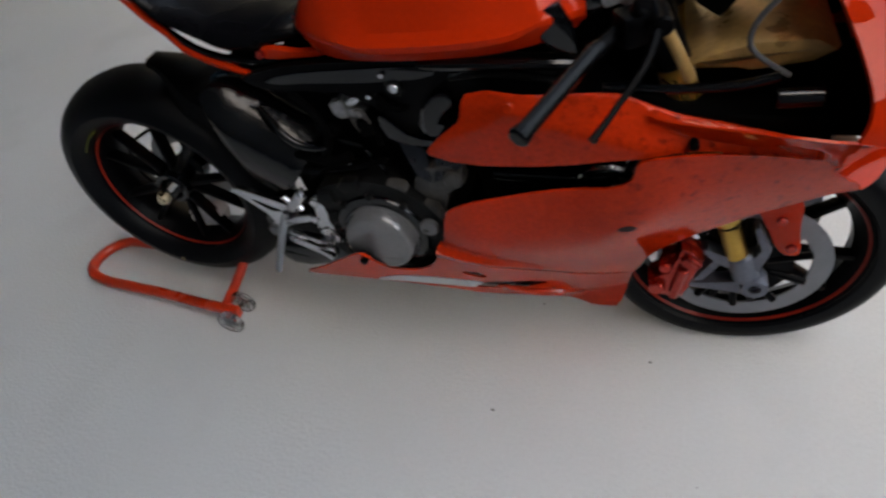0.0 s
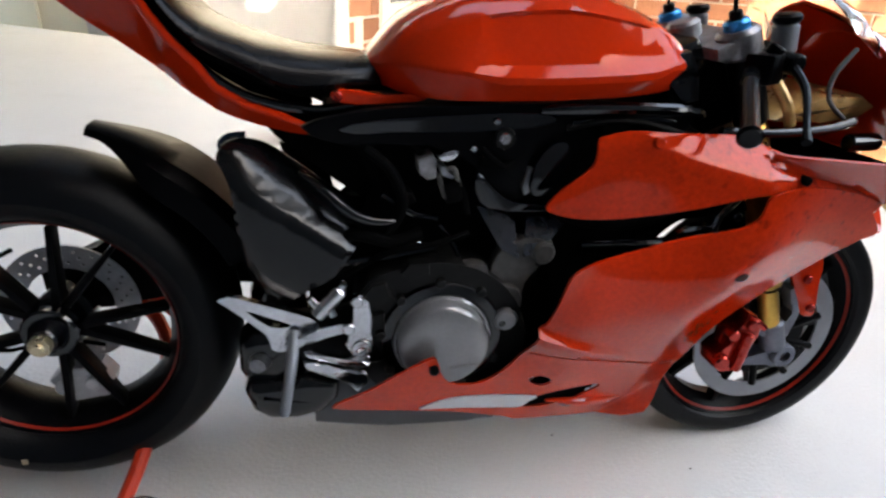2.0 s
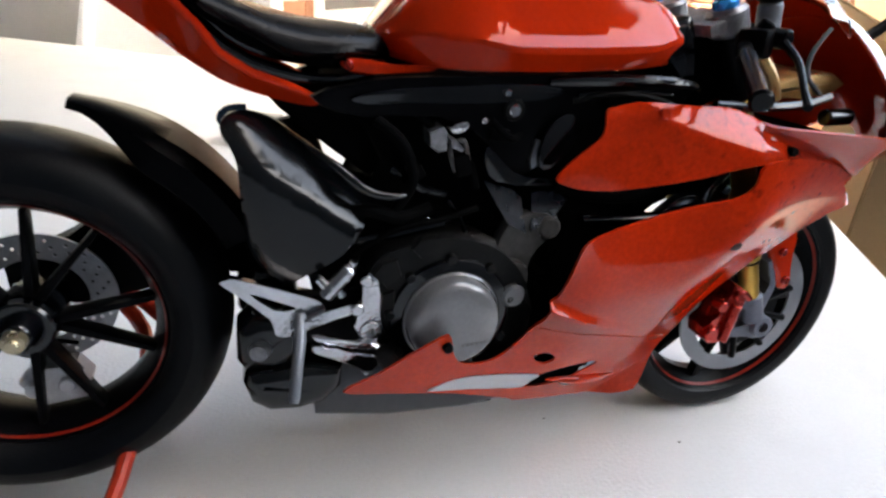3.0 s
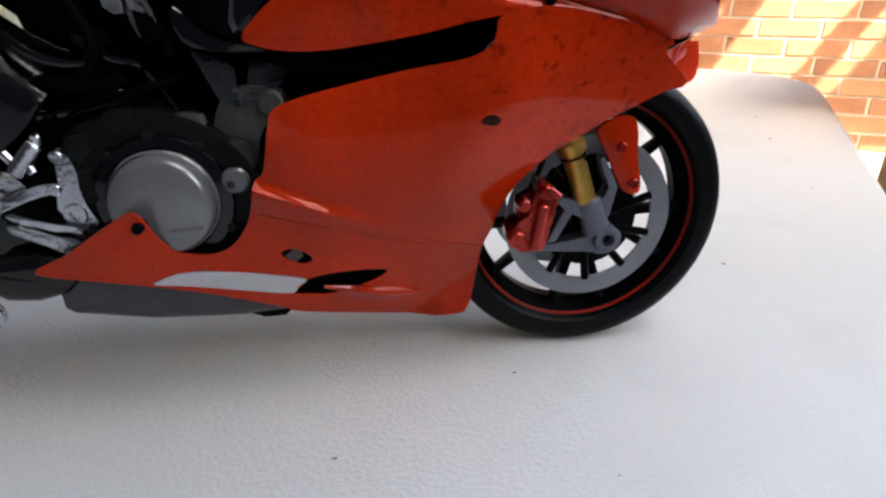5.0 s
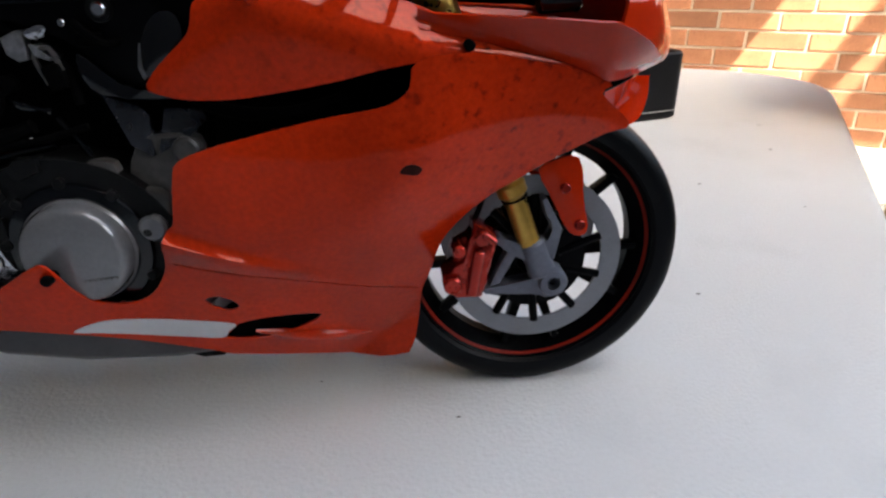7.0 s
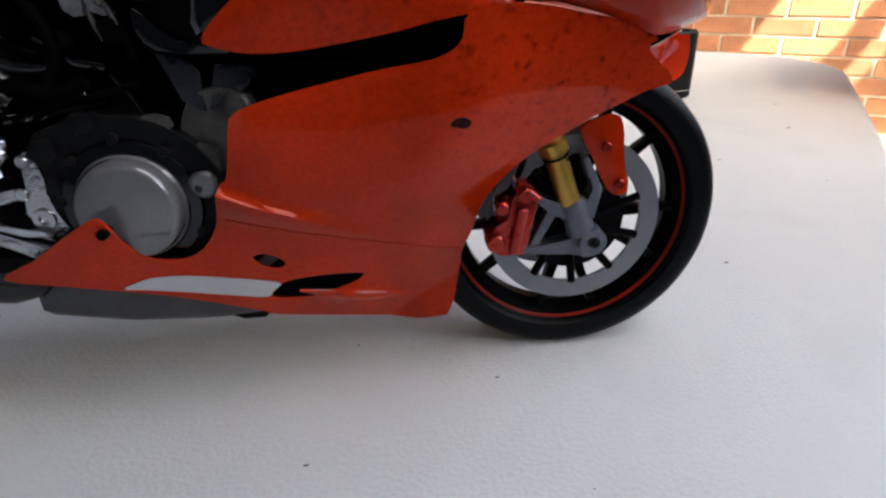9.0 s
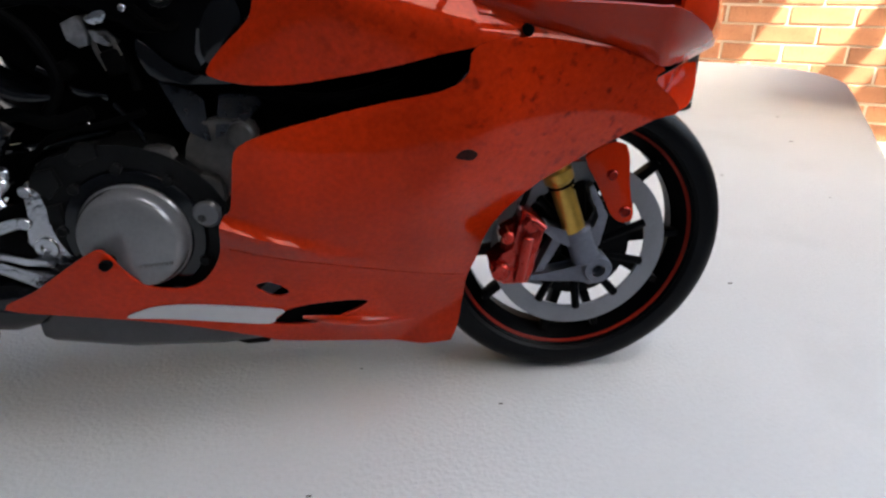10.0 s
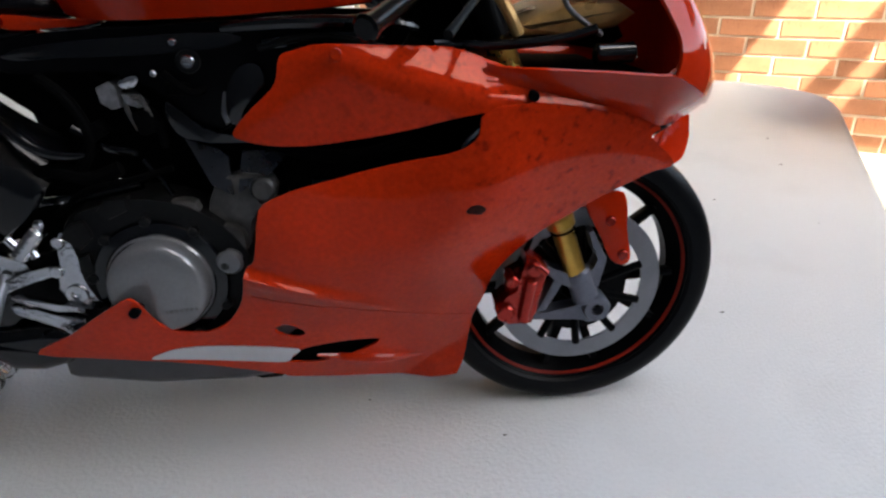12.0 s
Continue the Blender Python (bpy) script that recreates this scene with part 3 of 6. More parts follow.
def wheel(name, at, tyre_profile, rim_r, rim_w, hub, stripe_r, spokes, spoke_w, phase, label):
    cx, cy, cz = at
    bm = bmesh.new()
    add_lathe(bm, [(hub * 0.5, -rim_w), (hub * 0.92, -rim_w), (hub, -rim_w + 0.001), (hub * 1.05, 0), (hub, rim_w - 0.001), (hub * 0.5, rim_w)], at, 32)
    w = part(name, bm, BLACK_GLOSS, bike, label)
    full = tyre_profile + [(r, -y) for r, y in reversed(tyre_profile[:-1])]
    lathe("tyre", full, at, TYRE, w, "black rubber tyre", 96, True)
    lip = stripe_r + 0.0016
    lathe("rim", [(stripe_r + 0.0006, -rim_w - 0.0006), (stripe_r + 0.0011, -rim_w - 0.0010), (lip, -rim_w - 0.0006), (lip - 0.001, -rim_w * 0.8), (lip - 0.001, rim_w * 0.8),
                  (lip, rim_w + 0.0006), (stripe_r + 0.0006, rim_w + 0.0006), (rim_r, rim_w * 0.3), (rim_r, -rim_w * 0.3)], at, BLACK, w, "black rim", 96, True)
    cone = lambda y: stripe_r + 0.0006 - (y + rim_w + 0.0006) / (0.7 * rim_w + 0.0006) * (stripe_r + 0.0006 - rim_r)
    ya, yb = -rim_w + 0.0002, -rim_w + 0.0015
    lathe("rim_stripe", [(cone(ya) + 0.0002, ya), (cone(ya) - 0.0003, ya), (cone(yb) - 0.0003, yb), (cone(yb) + 0.0002, yb)], at, STRIPE_RED, w, "thin red rim stripe", 96, True)
    for k in range(spokes):
        base = phase + 2 * math.pi * k / spokes
        for fork in (-1, 1):
            a0, a1 = base + fork * 0.12, base + fork * 0.26
            p0 = Vector((cx + hub * 0.9 * math.cos(a0), cy - rim_w * 0.35, cz + hub * 0.9 * math.sin(a0)))
            p1 = Vector((cx + (rim_r + 0.002) * math.cos(a1), cy - rim_w * 0.45, cz + (rim_r + 0.002) * math.sin(a1)))
            bm = bmesh.new()
            d = (p1 - p0).normalized()
            side = d.cross(Vector((0, 1, 0))).normalized()
            m = Matrix.Identity(4)
            for i, v in enumerate((d, Vector((0, 1, 0)), d.cross(Vector((0, 1, 0))))):
                for r in range(3):
                    m[r][i] = v[r]
            m.translation = (p0 + p1) / 2
            add_box(bm, ((p1 - p0).length, rim_w * 0.55, spoke_w), m, spoke_w * 0.25, 2)
            for v in bm.verts:
                f = 1.4 - 0.6 * (v.co - p0).dot(d) / (p1 - p0).length
                h = (v.co - p0).dot(side)
                v.co += side * h * (f - 1)
            part("spoke", bm, BLACK, w)
    return w


front_tyre = [(0.0590, -0.0118), (0.0597, -0.0123), (0.0612, -0.0141), (0.0650, -0.0150), (0.0682, -0.0148), (0.0710, -0.0132), (0.0726, -0.0101), (0.0736, -0.0057), (0.0740, 0.0000)]
front_wheel = wheel("front_wheel", FA, front_tyre, 0.0515, 0.0120, 0.0155, 0.0580, 5, 0.0044, 0.96, "black front wheel with a red stripe")
rear_tyre = [(0.0546, -0.0150), (0.0555, -0.0176), (0.0600, -0.0228), (0.0648, -0.0248), (0.0700, -0.0236), (0.0745, -0.0202), (0.0780, -0.0144), (0.0800, -0.0072), (0.0808, 0.0)]
rear_wheel = wheel("rear_wheel", RA, rear_tyre, 0.0482, 0.0155, 0.0120, 0.0536, 5, 0.0030, 1.13, "wide black rear wheel with a red stripe")

def disc(name, centre, r_out, r_in, thick, parent, label, mat, holes=0):
    """A brake disc in the plane across y, with rows of drilled holes."""
    cx, cy, cz = centre
    ring = lambda r, n, x=0.0, z=0.0, ph=0.0: [((x + r * math.cos(ph + 2 * math.pi * j / n)) / MM, (z + r * math.sin(ph + 2 * math.pi * j / n)) / MM) for j in range(n)]
    cut = [ring(r_in, 40)]
    for k in range(holes):
        for q, f in enumerate((0.25, 0.5, 0.75)):
            a = 2 * math.pi * (k + q * 0.33) / holes
            rr = r_in + (r_out - r_in) * f
            cut.append(ring(0.0009, 6, rr * math.cos(a), rr * math.sin(a)))
    verts, tris = fill(ring(r_out, 72), cut, 30.0)
    bm = bmesh.new()
    a = [bm.verts.new((cx + v.x * MM, cy - thick / 2, cz + v.y * MM)) for v in verts]
    b = [bm.verts.new((cx + v.x * MM, cy + thick / 2, cz + v.y * MM)) for v in verts]
    count = {}
    for t in tris:
        bm.faces.new([a[i] for i in t])
        bm.faces.new([b[i] for i in reversed(t)])
        for e in ((t[0], t[1]), (t[1], t[2]), (t[2], t[0])):
            count[e] = 1
    for i, j in count:
        if (j, i) not in count:
            bm.faces.new((a[j], a[i], b[i], b[j]))
    for v in [v for v in bm.verts if not v.link_faces]:
        bm.verts.remove(v)
    return part(name, bm, mat, parent, label)


for sy in (-1, 1):
    disc("brake_disc", (FA[0], FA[1] + 0.0013 + sy * 0.0195, FA[2] + 0.0002), 0.0415, 0.0322, 0.0013, front_wheel, "plain grey steel front brake disc", STEEL)
    y0, y1 = (-0.0185, -0.016) if sy < 0 else (0.016, 0.0185)
    carrier = lathe("disc_carrier", [(0.008, y0), (0.0245, y0), (0.0245, y1), (0.008, y1)], FA, BLACK, front_wheel, "black brake disc carrier", 32, True)
    for k in range(10):
        a = 2 * math.pi * k / 10 + 0.2
        rod("carrier_arm", (FA[0] + 0.012 * math.cos(a), FA[1] + sy * 0.0175, FA[2] + 0.012 * math.sin(a)), (FA[0] + 0.0328 * math.cos(a + 0.12), FA[1] + sy * 0.0195, FA[2] + 0.0328 * math.sin(a + 0.12)), 0.0021, BLACK, front_wheel, sides=8)
disc("brake_disc", (RA[0], 0.0125, RA[2]), 0.0310, 0.0195, 0.0013, rear_wheel, "drilled pale steel rear brake disc", PALE_ALLOY, 22)
lathe("axle_nut", [(0.0, -0.0285), (0.0024, -0.0285), (0.0028, -0.0280), (0.0028, -0.0268), (0.0042, -0.0263), (0.0046, -0.0255), (0.0046, -0.0225)], RA, BRASSY, rear_wheel, "shiny brass-toned axle nut", 24)
lathe("hub_cap", [(0.0, -0.0225), (0.0052, -0.0225), (0.0064, -0.0212), (0.0072, -0.0170), (0.0105, -0.0130), (0.0128, -0.0090), (0.0128, 0.004)], RA, BLACK_GLOSS, rear_wheel, "black hub", 40)
bm = bmesh.new()
for a in (2.08, 2.20, 2.32, 2.44):
    add_box(bm, (0.0062, 0.0006, 0.0010), Matrix.Translation((RA[0] + 0.0572 * math.cos(a), -0.0198, RA[2] + 0.0572 * math.sin(a))) @ Matrix.Rotation(-(a + math.pi / 2), 4, "Y"))
part("tyre_marking", bm, YELLOW, rear_wheel, "faded yellow tyre marking bars")
bm = bmesh.new()
add_box(bm, (0.0024, 0.0004, 0.0026), Matrix.Translation((RA[0] + 0.0650 * math.cos(-1.9), -0.0249, RA[2] + 0.0650 * math.sin(-1.9))))
part("tyre_dot", bm, BRASSY, rear_wheel, "small ochre dot on the tyre")
# rear caliper and swingarm on the far side
bm = bmesh.new()
add_plate(bm, [(-373, 80), (-366, 86), (-350, 86), (-345, 78), (-348, 69), (-366, 67)], -0.0060, 0.0060, 0.0014)
add_rod(bm, (-0.367, -0.004, 0.0765), (-0.367, -0.0085, 0.0765), 0.0036)
add_rod(bm, (-0.354, -0.004, 0.0775), (-0.354, -0.0085, 0.0775), 0.0036)
part("rear_caliper", bm, PALE_ALLOY, bike, "cast silver rear brake caliper")
loft("swingarm", [[(x, y + dy, z + dz) for dy, dz in ((-w, -h), (w, -h), (w, h), (-w, h))] for x, y, z, w, h in
                  ((-0.378, 0.030, 0.112, 0.005, 0.011), (-0.350, 0.031, 0.118, 0.006, 0.017), (-0.315, 0.032, 0.132, 0.007, 0.026), (-0.285, 0.033, 0.134, 0.007, 0.024), (-0.25, 0.026, 0.130, 0.014, 0.018), (-0.225, 0.0, 0.128, 0.03, 0.013))],
     BLACK, bike, "black single-sided swingarm")
tube("brake_hose", [(-0.352, 0.012, 0.087), (-0.372, 0.008, 0.094), (-0.395, 0.006, 0.092), (-0.4065, 0.006, 0.107), (-0.402, 0.006, 0.130), (-0.38, 0.010, 0.142)], 0.0011, BLACK_MATT, bike, "black rear brake hose", 8, 5)

# rear hugger: a curved shell over the tyre
secs = []
for k in range(15):
    s = k / 14
    a = radians(71 - 50 * s)
    r = 0.0955 + 0.0075 * math.sin(s * math.pi * 0.5)
    w = 0.007 + 0.015 * ease(0, 0.45, s)
    drop = 0.004 + 0.012 * ease(0.0, 0.5, s)
    row = []
    for (f, d) in ((-1.0, 1.0), (-0.97, 0.35), (-0.75, 0.05), (0, 0), (0.75, 0.05), (0.97, 0.35), (1.0, 1.0), (0.93, 1.0), (0.7, 0.16), (0, 0.1), (-0.7, 0.16), (-0.93, 1.0)):
        rr = r - drop * d
        row.append((RA[0] + rr * math.cos(a), f * w, RA[2] + rr * math.sin(a)))
    secs.append(row)
loft("rear_hugger", secs, BLACK, bike, "black rear mudguard close over the tyre")


# ---- fairings ----
def soft(v, r):
    """Zero below nought, v above it, rounded over r."""
    return 0.5 * (v + math.sqrt(v * v + r * r))


BLUR = [-0.014, -0.0105, -0.007, -0.0035, 0, 0.0035, 0.007, 0.0105, 0.014]


def fair_y(x, z):
    """Half width of the lower fairing."""
    y = -(0.012 + 0.168 * x - 0.438 * z + 0.137 * x * x + 0.218 * x * z + 0.409 * z * z)
    y += 0.007 * math.exp(-((x + 0.06) ** 2 + (z - 0.143) ** 2) / (2 * 0.026 ** 2))
    top = sum(np.interp(x + d, [-0.15, -0.115, -0.07, -0.06, -0.03, 0.02], [0.150, 0.157, 0.164, 0.175, 0.178, 0.162]) for d in BLUR) / len(BLUR)
    low = sum(np.interp(x + d, [-0.15, -0.11, -0.075, -0.06, -0.04, -0.02, 0.02], [0.050, 0.038, 0.032, 0.073, 0.112, 0.124, 0.140]) for d in BLUR) / len(BLUR)
    t = clamp((z - low) / (top - low), 0, 1.2)
    y += float(ease(-0.165, -0.13, x) * clamp((top - low) / 0.125, 0.2, 1) ** 1.4 * (1 - 0.6 * ease(-0.085, -0.045, x)) * (0.0075 * t / 0.72 - (0.0075 / 0.72 + 0.0125 / 0.28) * soft(t - 0.72, 0.07)))
    upper = 0.1240 - 0.50 * (x + 0.153)
    lower = 0.1095 - 0.374 * (x + 0.156)
    swell = 0.0046 * (1 - ease(-0.150, -0.088, x))
    y += swell * ease(upper, upper - 0.0028, z) * (1 - 0.75 * ease(upper - 0.005, lower - 0.001, z)) if z < upper else 0
    y -= 0.0007 * ease(lower + 0.0004, lower - 0.0012, z) if z < lower + 0.0004 else 0
    lip = 0.0560 - 0.28 * (x + 0.112)
    y += 0.0035 * math.exp(-((z - lip) ** 2) / (2 * 0.0026 ** 2)) * ease(-0.138, -0.112, x) * (1 - ease(-0.106, -0.084, x))
    y = max(y, 0.0212 * ease(-0.132, -0.078, x) * (1 - ease(0.085, 0.115, z)))
    return clamp(y, 0.006, 0.075)


def wing_y(x, z):
    """Half width of the upper side panel: upright below its crease, leaning in above it."""
    zc = np.interp(x, [-0.155, -0.112, -0.085, -0.058, -0.02, 0.03], [0.199, 0.2005, 0.1915, 0.1838, 0.1775, 0.168])
    y = np.interp(x, [-0.155, -0.10, -0.057, -0.038, 0.005, 0.04], [0.0565, 0.0615, 0.0625, 0.0585, 0.0495, 0.034])
    off = ((z - 0.1745) * 0.0435 - (x + 0.1515) * 0.0245) / 0.0499
    y -= 0.5 * soft(off, 0.0012) * (1 - ease(-0.125, -0.100, x))
    return float(y - 0.98 * soft(z - zc, 0.0028) - 0.12 * (zc - z))


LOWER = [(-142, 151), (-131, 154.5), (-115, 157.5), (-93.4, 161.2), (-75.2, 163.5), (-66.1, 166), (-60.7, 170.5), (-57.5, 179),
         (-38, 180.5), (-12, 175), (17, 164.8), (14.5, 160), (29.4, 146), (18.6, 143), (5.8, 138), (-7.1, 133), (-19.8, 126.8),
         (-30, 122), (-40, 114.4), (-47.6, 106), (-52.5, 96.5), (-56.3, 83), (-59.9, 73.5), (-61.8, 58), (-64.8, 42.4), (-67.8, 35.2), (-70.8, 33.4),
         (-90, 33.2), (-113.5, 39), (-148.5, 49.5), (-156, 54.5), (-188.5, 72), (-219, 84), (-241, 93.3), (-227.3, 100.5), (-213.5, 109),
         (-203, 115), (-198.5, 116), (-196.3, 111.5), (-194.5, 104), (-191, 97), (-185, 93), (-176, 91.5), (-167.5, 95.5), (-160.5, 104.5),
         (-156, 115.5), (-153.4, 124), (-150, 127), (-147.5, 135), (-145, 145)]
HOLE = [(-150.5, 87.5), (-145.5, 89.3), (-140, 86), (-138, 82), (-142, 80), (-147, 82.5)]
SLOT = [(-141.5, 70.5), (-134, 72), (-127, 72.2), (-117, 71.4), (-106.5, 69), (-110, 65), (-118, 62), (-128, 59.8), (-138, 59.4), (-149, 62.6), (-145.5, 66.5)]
WING = [(-151.5, 174.5), (-145.5, 181.5), (-135.5, 189.5), (-132.5, 194), (-131, 200.6), (-126.5, 202.4), (-113.5, 204.6), (-89.5, 202.6), (-68.5, 200.6),
        (-55.0, 195.8), (-43, 191.0), (-20, 184.0), (4, 175.5), (16, 168), (10, 165.8), (-12, 173.5), (-38, 179.2), (-57, 178.2), (-71, 176.2), (-84, 173.6), (-103, 170.8), (-122, 168.8), (-137, 169.2), (-147, 171.5)]
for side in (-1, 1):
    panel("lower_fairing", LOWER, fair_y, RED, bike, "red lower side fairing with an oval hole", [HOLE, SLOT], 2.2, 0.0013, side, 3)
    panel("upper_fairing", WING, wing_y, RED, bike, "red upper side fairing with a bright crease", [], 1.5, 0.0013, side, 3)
STRIPE = [(-203, 80.0), (-197, 82.6), (-190, 83.8), (-178, 82.2), (-160, 76.9), (-143, 71.2), (-146.5, 67.0), (-150.3, 63.2), (-165, 67.6), (-182, 73.6), (-195, 77.6)]
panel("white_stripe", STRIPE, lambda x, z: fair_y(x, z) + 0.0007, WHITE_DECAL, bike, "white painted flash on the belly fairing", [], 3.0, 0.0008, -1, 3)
# black sheet behind the slot stands in for the shade inside the duct
panel("duct_backing", [(-127 + (x + 127) * 1.12, 66 + (z - 66) * 1.5) for x, z in SLOT], lambda x, z: fair_y(x, z) - 0.0042, BLACK_MATT, bike, "black backing sheet for the dark inside of the belly duct", [], 3.0, 0.0008, -1, 3)
STAIN = [(-66.5, 140.5), (-64, 143.0), (-60.5, 142.8), (-58, 140.6), (-60, 138.4), (-63.5, 139.2)]
panel("stain", STAIN, lambda x, z: fair_y(x, z) + 0.0003, RED_CHIP, bike, "small dark stain on the red paint", [], 2.0, 0.0006, -1, 2)
seam_x = [-0.155 + 0.0031 * k for k in range(31)]
tube("fairing_seam", [(x, -fair_y(x, 0.1095 - 0.374 * (x + 0.156)) + 0.0001, 0.1095 - 0.374 * (x + 0.156)) for x in seam_x], 0.00045, RED, bike, "raised seam along the red fairing", 8)
lip_x = [-0.136 + 0.0028 * k for k in range(19)]
tube("duct_lip", [(x, -fair_y(x, 0.0570 - 0.28 * (x + 0.112)) + 0.0006, 0.0570 - 0.28 * (x + 0.112)) for x in lip_x], [0.0007 + 0.0020 * math.sin(math.pi * k / 18) for k in range(19)], RED_LIP, bike, "rounded red lip below the belly duct", 10)
# white plate stands in for the lit background seen through the oval hole
plate("hole_brightness", [(-152, 80), (-144, 86.5), (-143, 80.5), (-147, 78)], -0.0395, -0.0380, WHITE_DECAL, bike, "white plate added behind the oval hole for the brightness seen through it", 0.0004)
rod("fairing_screw", (-0.1985, -0.0672, 0.1095), (-0.1985, -0.060, 0.1095), 0.0021, BLACK_MATT, bike, "black fairing screw")
rod("fairing_screw", (-0.0388, -0.0595, 0.1825), (-0.0388, -0.050, 0.1825), 0.0020, BLACK_MATT, bike, "black fairing screw")
rod("fairing_screw", (-0.110, -0.0600, 0.2015), (-0.110, -0.050, 0.1985), 0.0024, RED, bike, "red fairing bolt head")

# nose cowl: from the screen surround to the nose tip
SURROUND = [(0.0140, -0.0625, 0.1868), (0.0160, -0.0605, 0.1950), (0.0145, -0.0550, 0.2050), (0.0040, -0.0435, 0.2260), (-0.0080, -0.0250, 0.2440), (-0.0140, 0.0, 0.2510)]
MIDDLE = [(0.0280, -0.0545, 0.1795), (0.0300, -0.0535, 0.1900), (0.0285, -0.0475, 0.2050), (0.0215, -0.0360, 0.2235), (0.0145, -0.0200, 0.2355), (0.0120, 0.0, 0.2395)]
NOSE = [(0.0400, -0.0370, 0.1720), (0.0430, -0.0355, 0.1790), (0.0440, -0.0300, 0.1885), (0.0415, -0.0220, 0.1985), (0.0385, -0.0120, 0.2050), (0.0375, 0.0, 0.2075)]
TIP = [(0.0460, -0.0260, 0.1685), (0.0495, -0.0225, 0.1715), (0.0520, -0.0170, 0.1760), (0.0535, -0.0110, 0.1800), (0.0540, -0.0055, 0.1825), (0.0545, 0.0, 0.1835)]


def both(row):
    fine = spline(row, 4)
    return fine + [Vector((p.x, -p.y, p.z)) for p in reversed(fine[:-1])]


def shell(name, curves, thick, mat, parent, label, cut=5):
    rows = [both(c) for c in curves]
    n = len(rows[0])
    cols = [spline([r[j] for r in rows], cut) for j in range(n)]
    bm = bmesh.new()
    outer = [[bm.verts.new(p) for p in col] for col in cols]
    k = len(outer[0])
    mid = Vector((-0.02, 0, 0.19))
    inner = [[bm.verts.new(p + (mid - p).normalized() * thick) for p in col] for col in cols]
    for i in range(n - 1):
        for j in range(k - 1):
            bm.faces.new((outer[i][j], outer[i + 1][j], outer[i + 1][j + 1], outer[i][j + 1]))
            bm.faces.new((inner[i][j], inner[i][j + 1], inner[i + 1][j + 1], inner[i + 1][j]))
    for i in range(n - 1):
        for j in (0, k - 1):
            bm.faces.new((outer[i][j], outer[i + 1][j], inner[i + 1][j], inner[i][j]))
    for j in range(k - 1):
        for i in (0, n - 1):
            bm.faces.new((outer[i][j], outer[i][j + 1], inner[i][j + 1], inner[i][j]))
    return part(name, bm, mat, parent, label, angle=50)


shell("nose_cowl", [SURROUND, MIDDLE, NOSE, TIP], 0.0014, RED_SMOOTH, bike, "red pointed nose cowl")
inward = lambda c: [tuple(Vector(p) + (Vector((-0.02, 0, 0.19)) - Vector(p)).normalized() * 0.0020) for p in c]
shell("cowl_lining", [inward(c) for c in (MIDDLE, NOSE, TIP)], 0.0008, RED_SMOOTH, bike, "red inner lining of the nose cowl")
# cowl flank: from the cockpit rim down to the seam above the side panels
for side in (-1, 1):
    rim = [(-0.056, 0.0560, 0.1950), (-0.049, 0.0580, 0.1932), (-0.030, 0.0605, 0.1915), (-0.008, 0.0625, 0.1895), (0.006, 0.0632, 0.1878), (0.0140, 0.0625, 0.1868), (0.0280, 0.0545, 0.1795), (0.0400, 0.0370, 0.1720), (0.0460, 0.0260, 0.1685)]
    seam = [(x, wing_y(x, z) + 0.0008, z) for x, z in ((-0.056, 0.1892), (-0.047, 0.1870), (-0.026, 0.1808), (-0.004, 0.1742), (0.008, 0.1690))] + [(0.0155, 0.0480, 0.1655), (0.028, 0.0385, 0.1655), (0.040, 0.0290, 0.1670), (0.046, 0.0220, 0.1672)]
    bm = bmesh.new()
    cols = []
    for a, b in zip(spline(rim, 3), spline(seam, 3)):
        m_ = (a + b) / 2 + Vector((0, -0.0016, -0.0004))
        cols.append([(a.x, a.y - 0.0022, a.z - 0.0004), (a.x, a.y - 0.0008, a.z + 0.0006), tuple(a), tuple(m_), tuple(b), (b.x, b.y - 0.0015, b.z)])
    vs = [[bm.verts.new((x, side * y, z)) for x, y, z in c] for c in cols]
    for a, b in zip(vs, vs[1:]):
        for j in range(5):
            bm.faces.new((a[j], a[j + 1], b[j + 1], b[j]))
    part("cowl_flank", bm, RED_SMOOTH, bike, "red cowl flank under the cockpit rim", angle=60)
    bm = bmesh.new()
    row_a = spline([(0.0150, 0.0455, 0.1610), (0.025, 0.0375, 0.1625), (0.036, 0.026, 0.164), (0.045, 0.010, 0.165)], 4)
    row_b = spline([(0.029, 0.0385, 0.1460), (0.035, 0.033, 0.1475), (0.042, 0.0225, 0.1530), (0.048, 0.009, 0.160)], 4)
    row_c = [(a + b) / 2 + Vector((-0.0045, -0.006, -0.003)) for a, b in zip(row_a, row_b)]
    vs = [[bm.verts.new((p.x, side * p.y, p.z)) for p in row] for row in (row_a, row_c, row_b)]
    for a, b in zip(vs, vs[1:]):
        for j in range(len(a) - 1):
            bm.faces.new((a[j], a[j + 1], b[j + 1], b[j]))
    part("headlight_scoop", bm, RED_SMOOTH, bike, "glossy red scoop below the nose", angle=60)
    bm = bmesh.new()
    top_row = spline([(0.0155, 0.0470, 0.1655), (0.028, 0.0375, 0.1655), (0.039, 0.0265, 0.1665), (0.046, 0.0120, 0.1675)], 4)
    low_row = [p + Vector((-0.0010, -0.0012, -0.0004)) for p in row_a]
    mid_row = [(a + b) / 2 + Vector((-0.002, -0.004, 0)) for a, b in zip(top_row, low_row)]
    vs = [[bm.verts.new((p.x, side * p.y, p.z)) for p in row] for row in (top_row, mid_row, low_row)]
    for a, b in zip(vs, vs[1:]):
        for j in range(len(a) - 1):
            bm.faces.new((a[j], a[j + 1], b[j + 1], b[j]))
    part("headlight", bm, BLACK_GLOSS, bike, "dark slim headlight under the nose", angle=60)
